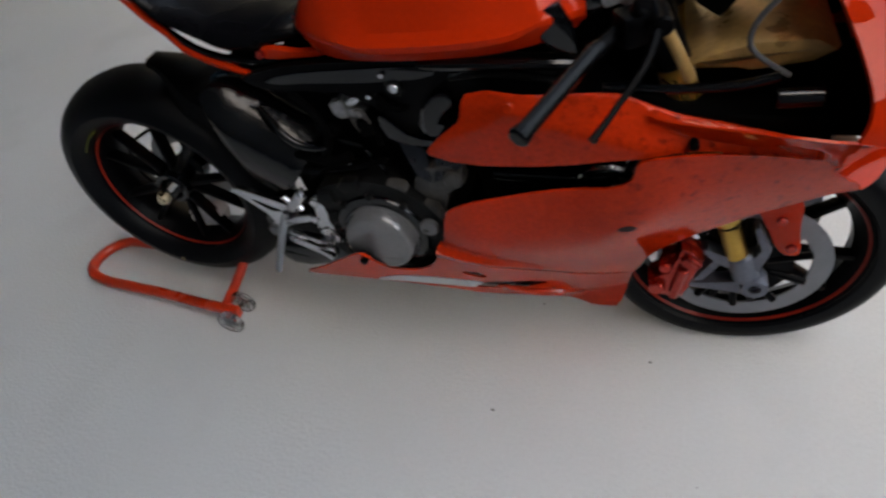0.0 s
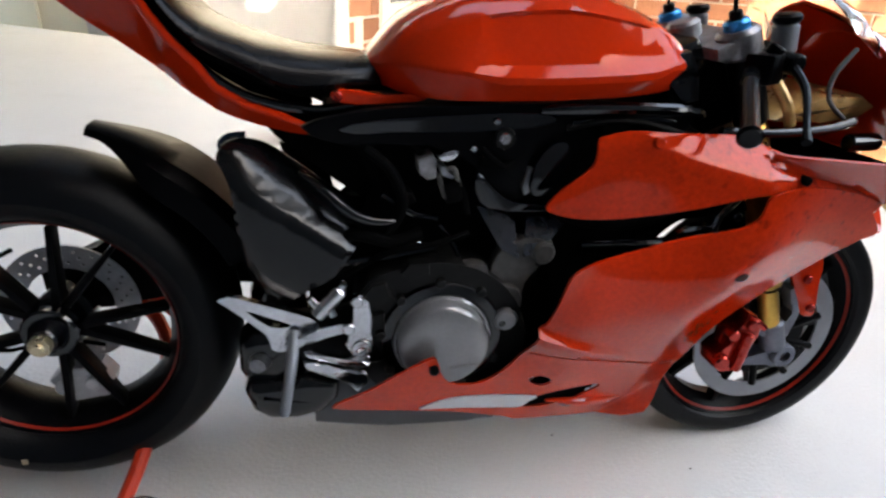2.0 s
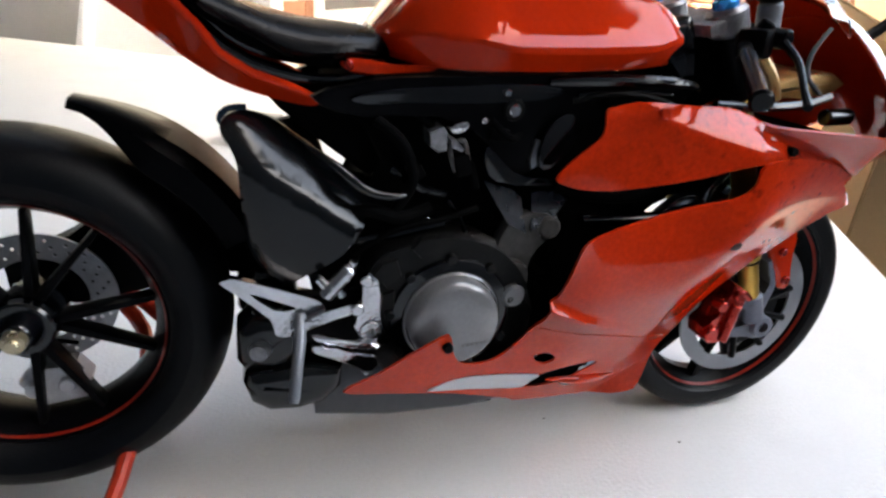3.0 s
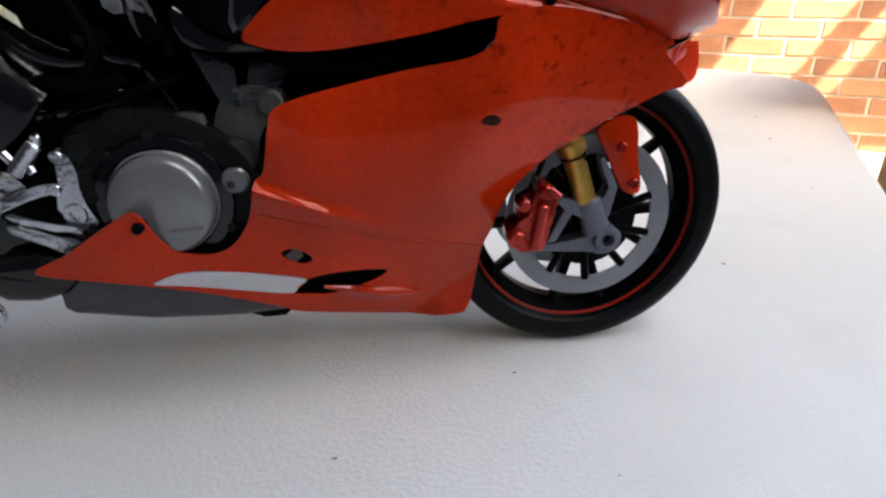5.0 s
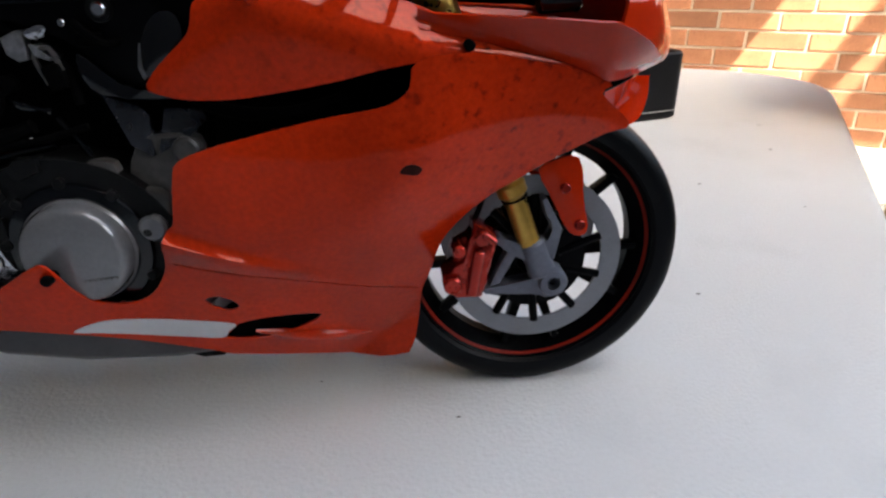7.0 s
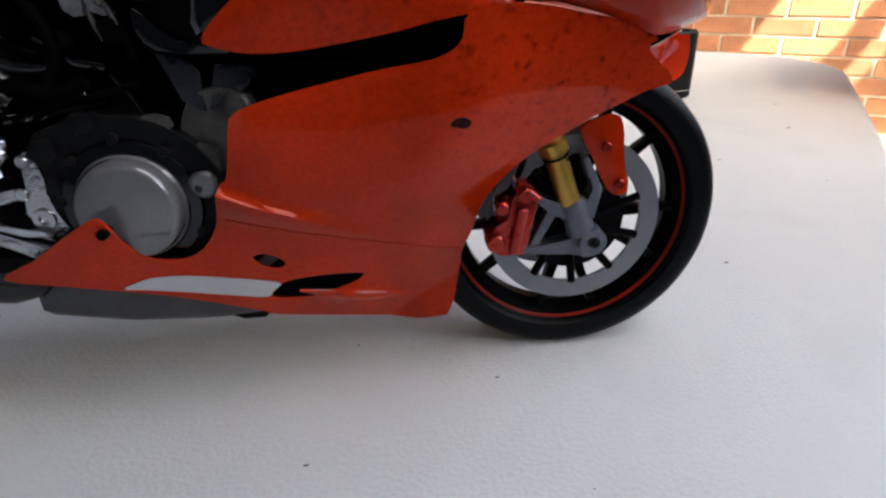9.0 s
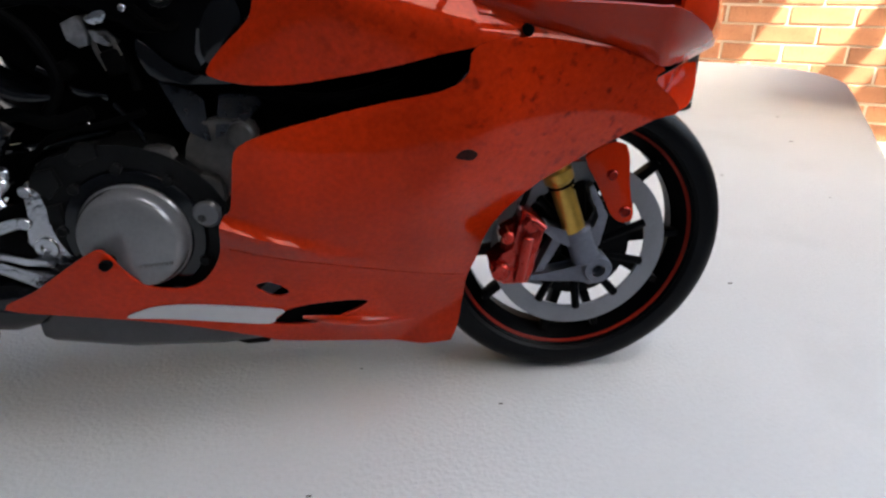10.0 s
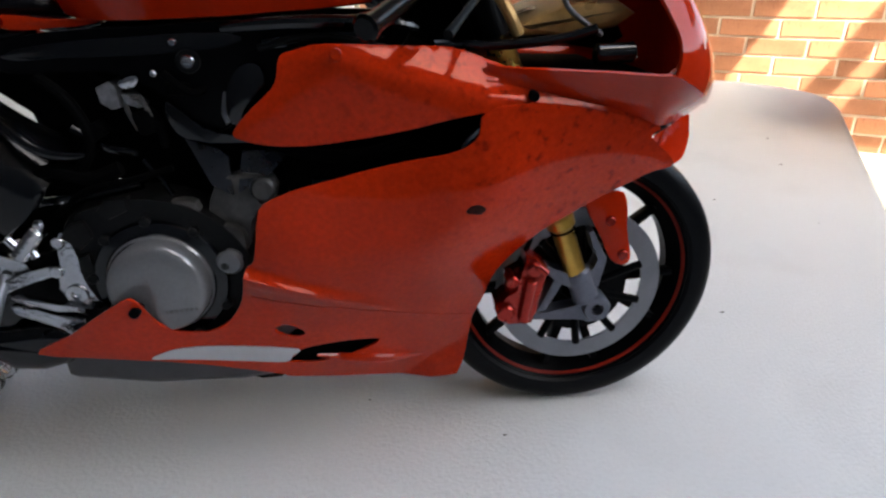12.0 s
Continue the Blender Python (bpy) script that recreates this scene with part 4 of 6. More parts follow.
# windscreen
bm = bmesh.new()
top = spline([(-0.012, -0.0365, 0.2380), (-0.022, -0.0300, 0.2510), (-0.031, -0.0170, 0.2600), (-0.034, 0, 0.263)], 5)
low = spline([(0.0005, -0.0370, 0.2290), (-0.0045, -0.0290, 0.2375), (-0.0090, -0.0170, 0.2460), (-0.012, 0, 0.250)], 5)
top += [Vector((p.x, -p.y, p.z)) for p in reversed(top[:-1])]
low += [Vector((p.x, -p.y, p.z)) for p in reversed(low[:-1])]
vs = [[bm.verts.new(p) for p in row] for row in (low, [(a + b) / 2 + Vector((0.003, 0, 0.003)) for a, b in zip(low, top)], top)]
back = [[bm.verts.new(v.co + Vector((-0.0010, 0, -0.0004))) for v in row] for row in vs]
n = len(top)
for rows_, flip in ((vs, 1), (back, -1)):
    for a, b in zip(rows_, rows_[1:]):
        for j in range(n - 1):
            bm.faces.new((a[j], a[j + 1], b[j + 1], b[j])[::flip])
for j in range(n - 1):
    for i in (0, 2):
        bm.faces.new((vs[i][j], vs[i][j + 1], back[i][j + 1], back[i][j]))
for i in range(2):
    for j in (0, n - 1):
        bm.faces.new((vs[i][j], vs[i + 1][j], back[i + 1][j], back[i][j]))
screen = part("windscreen", bm, CLEAR, bike, "clear plastic windscreen", angle=60)
screen.visible_shadow = False

# ---- tank, seat, tail ----
TANK = [(-218, 18, 229, 221), (-213, 27, 235, 218), (-206, 35, 242.5, 216), (-197, 42, 248, 215), (-185, 47, 253, 214.5), (-170, 50, 257.2, 214.5), (-150, 51, 259.4, 214.5),
        (-135, 51, 257.5, 214.8), (-120, 50, 253, 215.2), (-107, 47, 248.5, 215.8), (-96, 42, 243, 216.5), (-88, 36, 237, 217.5), (-82, 28, 231, 219)]
secs = []
for x, w, zt, zb in spline(TANK, 4):
    zc = zb + min(12.0, (zt - zb) * 0.42)
    h = zt - zc
    sh = ease(-190, -168, x) * (1 - ease(-110, -92, x))
    dip = ease(-177.5, -173.5, x) * (1 - ease(-118, -92, x))
    half = [(-0.80 * w, zb), (-0.86 * w, zb + 0.6), (-1.0 * w, zc - 0.8 - 3.4 * sh), (-1.0 * w, zc + 0.8 - 2.4 * sh), (-(0.985 - 0.085 * sh) * w, zc + 2.2), (-(0.93 - 0.05 * sh) * w + 2.4 * dip, zc + 0.30 * h), (-0.80 * w + 2.2 * dip, zc + 0.60 * h), (-0.765 * w, zc + 0.65 * h), (-0.58 * w, zc + 0.84 * h), (-0.3 * w, zc + 0.965 * h), (0, zt)]
    row = half + [(-y, z) for y, z in reversed(half[:-1])]
    secs.append([(x * MM, y * MM, z * MM) for y, z in row])
loft("fuel_tank", secs, RED_SMOOTH, bike, "glossy red fuel tank", angle=26)
SEATS = [(-204.5, 8, 220.8, 218.5), (-208, 16, 224, 218.6), (-217, 26, 227.6, 219.2), (-230, 32, 229.4, 219.8), (-244, 35, 231, 219.4), (-254, 36, 233.2, 221.8), (-264, 36, 236, 227.5), (-279, 35, 242.5, 235.3),
         (-288, 34, 251, 245), (-297, 32, 266, 260), (-304, 29, 281, 276)]
secs = []
for x, w, zt, zb in spline(SEATS, 3):
    h = zt - zb
    half = [(-0.7 * w, zb - 2.5), (-0.95 * w, zb - 1.2), (-1.0 * w, zb + 0.10 * h), (-0.97 * w, zb + 0.42 * h), (-0.86 * w, zb + 0.72 * h), (-0.6 * w, zb + 0.92 * h), (-0.3 * w, zb + 0.99 * h), (0, zt)]
    row = half + [(-y, z) for y, z in reversed(half[:-1])]
    secs.append([(x * MM, y * MM, z * MM) for y, z in row])
loft("seat", secs, SEAT, bike, "padded black seat", angle=50)


def tail_y(x, z):
    zu = np.interp(x, [-0.37, -0.335, -0.298, -0.289, -0.2815, -0.276, -0.265, -0.244], [0.315, 0.285, 0.2534, 0.237, 0.229, 0.220, 0.2134, 0.2054])
    return float(0.031 - clamp((zu - z), 0, 0.04) * 0.55)


TAIL = [(-370, 312), (-352, 270), (-333, 252), (-323, 243.4), (-310.5, 234.5), (-295.3, 222.8), (-281, 212.6), (-267.8, 206.5), (-251.5, 201.8), (-243, 201), (-243.5, 204.8), (-252, 208.6), (-265.4, 213.4), (-275.8, 220.1),
        (-281.5, 228.7), (-289, 237), (-295, 246), (-300, 257), (-312, 285), (-330, 318)]
for side in (-1, 1):
    panel("tail_panel", TAIL, tail_y, RED_SMOOTH, bike, "red swept tail panel", [], 4.0, 0.0014, side, 3)
    tube("tail_edge", [(-0.2435, side * 0.0312, 0.2045), (-0.252, side * 0.0315, 0.2083), (-0.2654, side * 0.0315, 0.2131), (-0.2758, side * 0.0315, 0.2198), (-0.2815, side * 0.0315, 0.2284), (-0.289, side * 0.0315, 0.2367), (-0.295, side * 0.0315, 0.2457), (-0.300, side * 0.0315, 0.2567)],
         [0.0012, 0.0017, 0.0019, 0.0019, 0.0018, 0.0018, 0.0017, 0.0016], RED_SMOOTH, bike, "red rolled tail edge")
loft("tail_underside", [[(x, -w, z), (x, 0, z - 0.002), (x, w, z), (x, 0, z + 0.004)] for x, w, z in ((-0.36, 0.010, 0.285), (-0.325, 0.013, 0.2495), (-0.295, 0.014, 0.2265), (-0.268, 0.014, 0.2090), (-0.250, 0.013, 0.2030))], BLACK, bike, "black tail underside")
for side in (-1, 1):
    tube("subframe_rail", [(-0.222, side * 0.030, 0.2125), (-0.240, side * 0.030, 0.2105), (-0.262, side * 0.030, 0.2150), (-0.277, side * 0.030, 0.2240), (-0.290, side * 0.029, 0.2395)], 0.0020, BLACK_GLOSS, bike, "gloss black seat subframe rail", 10, 4)
    plate("subframe_bracket", [(-234, 216.5), (-229, 213.4), (-213, 213.4), (-198, 214.2), (-200, 216.2), (-213, 216.4), (-224, 218.2), (-231, 218.6)], side * 0.0300, side * 0.0340, RED, bike, "red bracket under the seat", 0.001, 3)
plate("seat_base", [(-302, 262), (-293, 244), (-280, 231), (-263, 221.5), (-246, 215.5), (-232, 214.5), (-236, 220), (-250, 222), (-264, 229), (-280, 238), (-292, 252)], -0.0285, 0.0285, BLACK_MATT, bike, "matt black seat base", 0.001)
rod("bracket_bolt", (-0.2315, -0.0365, 0.2165), (-0.2315, -0.032, 0.2165), 0.0020, RED_DARK, bike, "red bracket bolt")

plate("tank_trim", [(-99, 231), (-91, 233), (-86, 224), (-84, 213), (-91, 212), (-98, 219)], -0.0400, -0.0340, BLACK_GLOSS, bike, "gloss black trim ahead of the tank", 0.0014)

# ---- frame, engine, ancillaries ----
FRAME = [(-246, 206), (-230, 210.2), (-214, 212.4), (-182, 212.8), (-146, 213), (-88, 211), (-86, 201), (-108, 199.5), (-126, 197), (-140, 189), (-151, 178), (-160, 172), (-168, 177), (-176, 186), (-188, 195), (-205, 199), (-222, 198), (-236, 200)]
for side in (-1, 1):
    plate("frame_side", FRAME, side * 0.0345, side * 0.0385, BLACK, bike, "black frame side plate", 0.0012, 2)
plate("frame_rib", [(-232, 205.5), (-214, 208.5), (-182, 209.5), (-150, 209.5), (-146, 205), (-164, 203.2), (-190, 202.8), (-212, 203.4), (-226, 203)], -0.0396, -0.0380, BLACK_GLOSS, bike, "gloss black raised rib on the frame", 0.0007, 2)
plate("frame_rib", [(-138, 206.5), (-112, 207.2), (-93, 205.6), (-95, 203.2), (-114, 203.6), (-134, 202.6)], -0.0396, -0.0380, BLACK_GLOSS, bike, "gloss black raised rib on the frame", 0.0007, 2)
plate("frame_bracket", [(-151, 194), (-145, 198.5), (-139.5, 197), (-138.5, 189), (-142.5, 182), (-149, 175.5), (-154.5, 176.5), (-155, 184)], -0.0432, -0.0380, BLACK_GLOSS, bike, "gloss black bracket beside the side panel", 0.0016, 2)
lathe("bolt_ring", [(0.0026, -0.0404), (0.0042, -0.0404), (0.0044, -0.0398), (0.0044, -0.0380), (0.0026, -0.0380)], (-0.1662, 0.0, 0.1997), CASE_GREY, bike, "dull dark washer round the frame bolt", 24, True)
rod("frame_bolt", (-0.1662, -0.0408, 0.1997), (-0.1662, -0.036, 0.1997), 0.0025, SILVER, bike, "bright steel frame bolt")
tube("frame_rail", [(-0.152, -0.0395, 0.2105), (-0.140, -0.0415, 0.2112), (-0.118, -0.0425, 0.2112), (-0.090, -0.0415, 0.2095), (-0.080, -0.038, 0.207)], [0.0016, 0.0026, 0.0028, 0.0026, 0.0018], BLACK_GLOSS, bike, "gloss black upper frame rail", 10, 4)
# solid black blocks stand in for the shaded depths between the engine parts
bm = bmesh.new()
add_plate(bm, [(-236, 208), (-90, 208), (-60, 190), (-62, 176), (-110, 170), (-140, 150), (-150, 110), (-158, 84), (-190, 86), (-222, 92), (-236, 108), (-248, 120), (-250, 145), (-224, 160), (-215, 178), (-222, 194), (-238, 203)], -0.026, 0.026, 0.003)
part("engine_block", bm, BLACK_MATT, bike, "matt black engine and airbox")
plate("belly_filler", [(-156, 56), (-146, 48), (-112, 44), (-104, 60), (-108, 100), (-124, 112), (-150, 110)], -0.020, 0.020, BLACK_MATT, bike, "matt black filler for the dark inside of the belly fairing", 0.003, 2)
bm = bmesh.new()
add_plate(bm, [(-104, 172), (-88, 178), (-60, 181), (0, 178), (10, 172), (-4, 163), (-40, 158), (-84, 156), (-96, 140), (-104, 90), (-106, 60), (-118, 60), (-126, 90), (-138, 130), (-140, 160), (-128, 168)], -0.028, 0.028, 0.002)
part("radiator", bm, BLACK_MATT, bike, "matt black radiator block filling the dark space behind the fairing")
# black fillers added for the shade inside cockpit and nose
plate("cockpit_filler", [(-92, 193), (-40, 187), (8, 184), (12, 172), (-40, 176), (-92, 180)], -0.043, 0.043, BLACK_MATT, bike, "black filler for the dark inside of the cockpit", 0.002)
plate("nose_filler", [(10, 182), (26, 180.5), (27, 172), (12, 172.5)], -0.0380, 0.0380, BLACK_MATT, bike, "black filler for the dark inside of the nose", 0.001)
plate("nose_filler", [(27.2, 180), (38, 176.5), (39, 170.5), (27.2, 172)], -0.0270, 0.0270, BLACK_MATT, bike, "black filler for the dark inside of the nose", 0.001)
plate("crankcase", [(-226, 140), (-214, 147), (-196, 150), (-178, 146), (-164, 136), (-154, 118), (-154, 98), (-166, 84), (-196, 80), (-222, 90), (-230, 112)], -0.047, 0.047, CASE_GREY, bike, "dark grey crankcase", 0.003, 3)
CL = (-0.1922, 0.0, 0.1138)
clutch = lathe("clutch_cover", [(0.0214, -0.0440), (0.0214, -0.0500), (0.0206, -0.0508), (0.0202, -0.0535), (0.0195, -0.0556), (0.0184, -0.0569), (0.0170, -0.0576), (0.0095, -0.0581), (0.0, -0.0582)], CL, CLUTCH, bike, "satin grey round clutch cover", 72)
lathe("cover_ring", [(0.0270, -0.0440), (0.0270, -0.0474), (0.0262, -0.0488), (0.0220, -0.0494), (0.0216, -0.0440)], CL, BLACK_GLOSS, bike, "dark ring round the clutch cover", 72, True)
for k in range(9):
    a = 0.2 + 2 * math.pi * k / 9
    rod("cover_bolt", (CL[0] + 0.0272 * math.cos(a), -0.0500, CL[2] + 0.0272 * math.sin(a)), (CL[0] + 0.0272 * math.cos(a), -0.044, CL[2] + 0.0272 * math.sin(a)), 0.0021, CASE_GREY, bike, "small dark cover bolt", sides=10)
bm = bmesh.new()
for k in range(7):
    add_box(bm, (0.0012, 0.0003, 0.0010), Matrix.Translation((-0.1895 + k * 0.0020, -0.0582, 0.1045 + k * 0.0001)))
part("cover_lettering", bm, SMOKE, bike, "faint raised bars on the clutch cover")
plate("cylinder_head", [(-184.6, 146.4), (-178.7, 147.6), (-172.8, 146.4), (-170.2, 137.8), (-159.2, 134.6), (-156, 129.3), (-157, 121.2), (-161.2, 117), (-167.6, 119.7), (-172.7, 127.1), (-178.7, 134.5), (-182.9, 137.4)], -0.0465, -0.040, SMOKE, bike, "cast grey cylinder cover", 0.0015, 2)
plate("side_casting", [(-171, 137), (-165, 152), (-154, 156), (-142, 153), (-142, 145), (-152, 140), (-155, 128), (-160, 118), (-170, 117)], -0.0415, -0.034, SMOKE, bike, "smoky grey cast engine side cover", 0.0015, 2)
rod("side_bolt", (-0.1593, -0.0440, 0.1268), (-0.1593, -0.038, 0.1268), 0.0042, SMOKE, bike, "round grey plug")
rod("side_bolt", (-0.1465, -0.0440, 0.1490), (-0.1465, -0.038, 0.1490), 0.0052, SMOKE, bike, "round grey plug")
rod("water_pump", (-0.1635, -0.0500, 0.1205), (-0.1635, -0.040, 0.1205), 0.0056, CLUTCH, bike, "grey water pump cap")
for pts in ([(-226, 137), (-222, 142), (-216, 143), (-214, 136), (-220, 131)], [(-210, 147), (-206, 151), (-198, 151), (-198, 146), (-206, 143)], [(-222, 128), (-217, 129), (-217, 121), (-223, 121)]):
    plate("crankcase_lug", pts, -0.0495, -0.043, CASE_GREY, bike, "", 0.001)
# angular glossy side cover in two facets
for pts, tilt in (([(-175.5, 169.5), (-163, 165.5), (-159, 162), (-158, 147.8), (-166, 152)], 0.011), ([(-156.0, 148.5), (-153.5, 164.0), (-134, 162.5), (-145, 153)], 0.009)):
    bm = bmesh.new()
    zs = [z for _, z in pts]
    a = [bm.verts.new((x * MM, -0.0445 + (z - min(zs)) / (max(zs) - min(zs)) * tilt, z * MM)) for x, z in pts]
    b = [bm.verts.new((x * MM, -0.034, z * MM)) for x, z in pts]
    bm.faces.new(a)
    bm.faces.new(b[::-1])
    for i in range(len(pts)):
        bm.faces.new((a[i], b[i], b[(i + 1) % len(pts)], a[(i + 1) % len(pts)]))
    part("side_cover", bm, FACET_SHEEN, bike, "gloss black angular side cover")
plate("side_cover", [(-176, 186), (-166, 174), (-146, 170.5), (-147, 168), (-172, 170.5), (-178, 180)], -0.0410, -0.034, BLACK_GLOSS, bike, "curved gloss black bracket", 0.001, 3)
tube("coolant_pipe", [(-0.127, -0.035, 0.1478), (-0.105, -0.036, 0.1472), (-0.085, -0.036, 0.1465), (-0.068, -0.034, 0.1470)], 0.0034, BLACK_GLOSS, bike, "gloss black coolant pipe", 12, 4)
tube("chrome_tube", [(-0.085, -0.0385, 0.1495), (-0.079, -0.040, 0.1545), (-0.071, -0.040, 0.1552), (-0.0625, -0.0385, 0.1520)], [0.0020, 0.0028, 0.0030, 0.0024], SILVER, bike, "bright curved metal tube", 10, 5)
tube("chrome_link", [(-0.0640, -0.0395, 0.1530), (-0.0625, -0.0395, 0.1600), (-0.0580, -0.0395, 0.1655), (-0.0545, -0.0390, 0.1685)], 0.0020, SILVER, bike, "bright metal link", 10, 4)
rod("link_ball", (-0.0535, -0.0415, 0.1600), (-0.0535, -0.036, 0.1600), 0.0022, SILVER, bike, "bright ball joint")
for pts in ([(-201.5, 192.2), (-195.9, 194.3), (-194.1, 191.8), (-194.1, 184.4), (-197.7, 183.8), (-201.1, 186.5)], [(-155.7, 187.7), (-150.1, 186.3), (-151.9, 179), (-156.6, 175.1), (-157.8, 179.4)], [(-193.0, 189.5), (-190.6, 188.8), (-186.5, 184.6), (-187.5, 183.6), (-192.0, 185.6)]):
    plate("connector", pts, -0.0405, -0.030, CAST, bike, "small bright metal connector", 0.0009)
plate("terminal", [(-193.2, 193.7), (-188, 195.6), (-185.8, 195.7), (-185.2, 194), (-187.4, 191.7), (-191.6, 191.2)], -0.0405, -0.034, SILVER, bike, "bright steel terminal", 0.0011, 3)
bm = bmesh.new()
add_tube(bm, spline([(-0.190, -0.039, 0.1755), (-0.1925, -0.039, 0.1850), (-0.187, -0.039, 0.1880), (-0.1845, -0.039, 0.1800)], 5), 0.0010, 8)
part("wire_clip", bm, SMOKE, bike, "bent bright wire clip")
tube("engine_strut", [(-0.236, -0.038, 0.1485), (-0.215, -0.039, 0.1500), (-0.194, -0.039, 0.1535)], 0.0019, BLACK_GLOSS, bike, "gloss black linkage rod", 10)
tube("engine_strut", [(-0.2160, -0.036, 0.1770), (-0.2030, -0.037, 0.1680), (-0.1930, -0.037, 0.1655)], 0.0016, BLACK_GLOSS, bike, "gloss black linkage rod", 10)
tube("engine_strut", [(-0.192, -0.037, 0.1630), (-0.1860, -0.038, 0.1540), (-0.1835, -0.038, 0.1480)], 0.0012, BLACK_GLOSS, bike, "thin black linkage rod", 8)
for x, z, r in ((-0.2109, 0.1464, 0.0012), (-0.2000, 0.1478, 0.0015), (-0.2018, 0.1565, 0.0011), (-0.1792, 0.1961, 0.0013), (-0.1480, 0.1440, 0.0020), (-0.1700, 0.2068, 0.0013)):
    rod("bolt", (x, -0.0415, z), (x, -0.034, z), r, SILVER, bike, "small bright bolt", sides=10)
HOSES = [([(-0.222, -0.038, 0.197), (-0.212, -0.041, 0.188), (-0.208, -0.041, 0.173), (-0.216, -0.040, 0.160)], 0.0022, BLACK_MATT),
         ([(-0.206, -0.036, 0.200), (-0.196, -0.034, 0.190), (-0.184, -0.036, 0.180), (-0.181, -0.040, 0.168)], 0.0017, BLACK_MATT),
         ([(-0.176, -0.040, 0.196), (-0.168, -0.041, 0.189), (-0.163, -0.038, 0.189), (-0.156, -0.034, 0.196)], 0.0015, BLACK_MATT),
         ([(-0.238, -0.036, 0.158), (-0.226, -0.041, 0.162), (-0.212, -0.041, 0.158), (-0.200, -0.040, 0.161)], 0.0028, BLACK_MATT),
         ([(-0.232, -0.036, 0.142), (-0.214, -0.042, 0.1535), (-0.196, -0.043, 0.1565), (-0.180, -0.041, 0.160)], 0.0013, BLACK_MATT),
         ([(-0.142, -0.036, 0.166), (-0.124, -0.040, 0.161), (-0.104, -0.040, 0.160), (-0.084, -0.038, 0.164)], 0.0026, BLACK_MATT),
         ([(-0.140, -0.038, 0.203), (-0.122, -0.041, 0.206), (-0.104, -0.041, 0.204), (-0.088, -0.038, 0.199)], 0.0014, CASE_GREY)]
for pts, r, mat in HOSES:
    tube("hose", pts, r, mat, bike, "thin black hose beside the engine", 10, 5)
for x, z, w, h, turn in ((-0.187, 0.178, 0.007, 0.009, -0.2), (-0.206, 0.176, 0.006, 0.006, -0.5), (-0.172, 0.190, 0.009, 0.005, 0.1), (-0.118, 0.2025, 0.014, 0.004, 0.0)):
    box("engine_fitting", (w, 0.008, h), Matrix.Translation((x, -0.037, z)) @ Matrix.Rotation(turn, 4, "Y"), BLACK_MATT, bike, "small gloss black engine fitting", 0.0014, 2)
# heat shield beside the shock
SHIELD = [(-278, 195), (-275, 198.5), (-268.5, 199), (-260, 195.5), (-251, 188.8), (-240, 180), (-229, 172), (-220.5, 168), (-221.5, 162), (-228, 156.5), (-237, 145.8), (-250, 137), (-260.5, 130.5), (-269, 141), (-272.3, 151), (-273.2, 170), (-273.2, 183), (-275.5, 190)]


def shield_y(x, z):
    """A drum that slopes down to the front: rolled away along its upper edge, easing back below."""
    q = -0.60 * (x + 0.276) - 0.80 * (z - 0.197)
    roll = 0.024 * (clamp(0.010 - q, 0, 0.03) / 0.020) ** 2
    back = 0.010 * (clamp(q - 0.010, 0, 0.05) / 0.034) ** 2
    groove = 0.0009 * math.exp(-((q - 0.0015) / 0.0012) ** 2)
    return float(0.0460 - roll - back - groove - 4.0 * max(0, -0.265 - x) ** 1.5 - 2.5 * max(0, x + 0.232) ** 1.5)


panel("heat_shield", SHIELD, shield_y, POD_GLOSS, bike, "gloss black boxy heat shield over the exhaust", [], 2.5, 0.006, -1, 3, 62)
tube("shield_crest", [(-0.2480, -0.0330, 0.1868), (-0.2373, -0.0395, 0.1795), (-0.2329, -0.0420, 0.1757), (-0.2281, -0.0430, 0.1718), (-0.2218, -0.0430, 0.1688), (-0.2149, -0.0425, 0.1676), (-0.2107, -0.0415, 0.1676)], [0.0012, 0.0020, 0.0022, 0.0022, 0.0020, 0.0016, 0.0010], BLACK_GLOSS, bike, "gloss black rolled edge of the heat shield", 12, 4)
tube("shield_rim", [(-0.2772, -0.0230, 0.1935), (-0.2782, -0.0215, 0.1960), (-0.2750, -0.0195, 0.1985), (-0.2685, -0.0190, 0.1990)], 0.0014, BLUED, bike, "blued metal rim of the heat shield", 8, 4)
# black plate added to close the see-through gap above the heat shield
plate("subframe_plate", [(-264, 208), (-236, 208), (-222, 201), (-213, 178), (-222, 170), (-235, 180.5), (-245, 189), (-257, 199.5)], -0.022, -0.008, BLACK_MATT, bike, "matt black plate filling the dark gap by the subframe", 0.001)
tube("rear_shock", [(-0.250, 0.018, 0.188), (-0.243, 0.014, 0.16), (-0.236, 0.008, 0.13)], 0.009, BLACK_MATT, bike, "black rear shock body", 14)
# muffler under the belly
secs = []
for x, y0, y1, z0, z1 in ((-0.250, 0.0, 0.034, 0.0575, 0.094), (-0.215, 0.0, 0.036, 0.0520, 0.092), (-0.175, 0.0, 0.036, 0.0495, 0.084), (-0.152, 0.0, 0.032, 0.0485, 0.074)):
    q = 0.006
    secs.append([(x, -y1, z0 + q), (x, -y1 + q, z0), (x, y1 - q, z0), (x, y1, z0 + q), (x, y1, z1 - q), (x, y1 - q, z1), (x, -y1 + q, z1), (x, -y1, z1 - q)])
loft("muffler", secs, MUFFLER, bike, "satin grey belly muffler", angle=50)
CAP = [(-280, 86), (-277.5, 75.8), (-270.3, 70), (-257.3, 68.6), (-246, 71), (-238.3, 78), (-237, 89), (-251, 93), (-278, 91.5)]
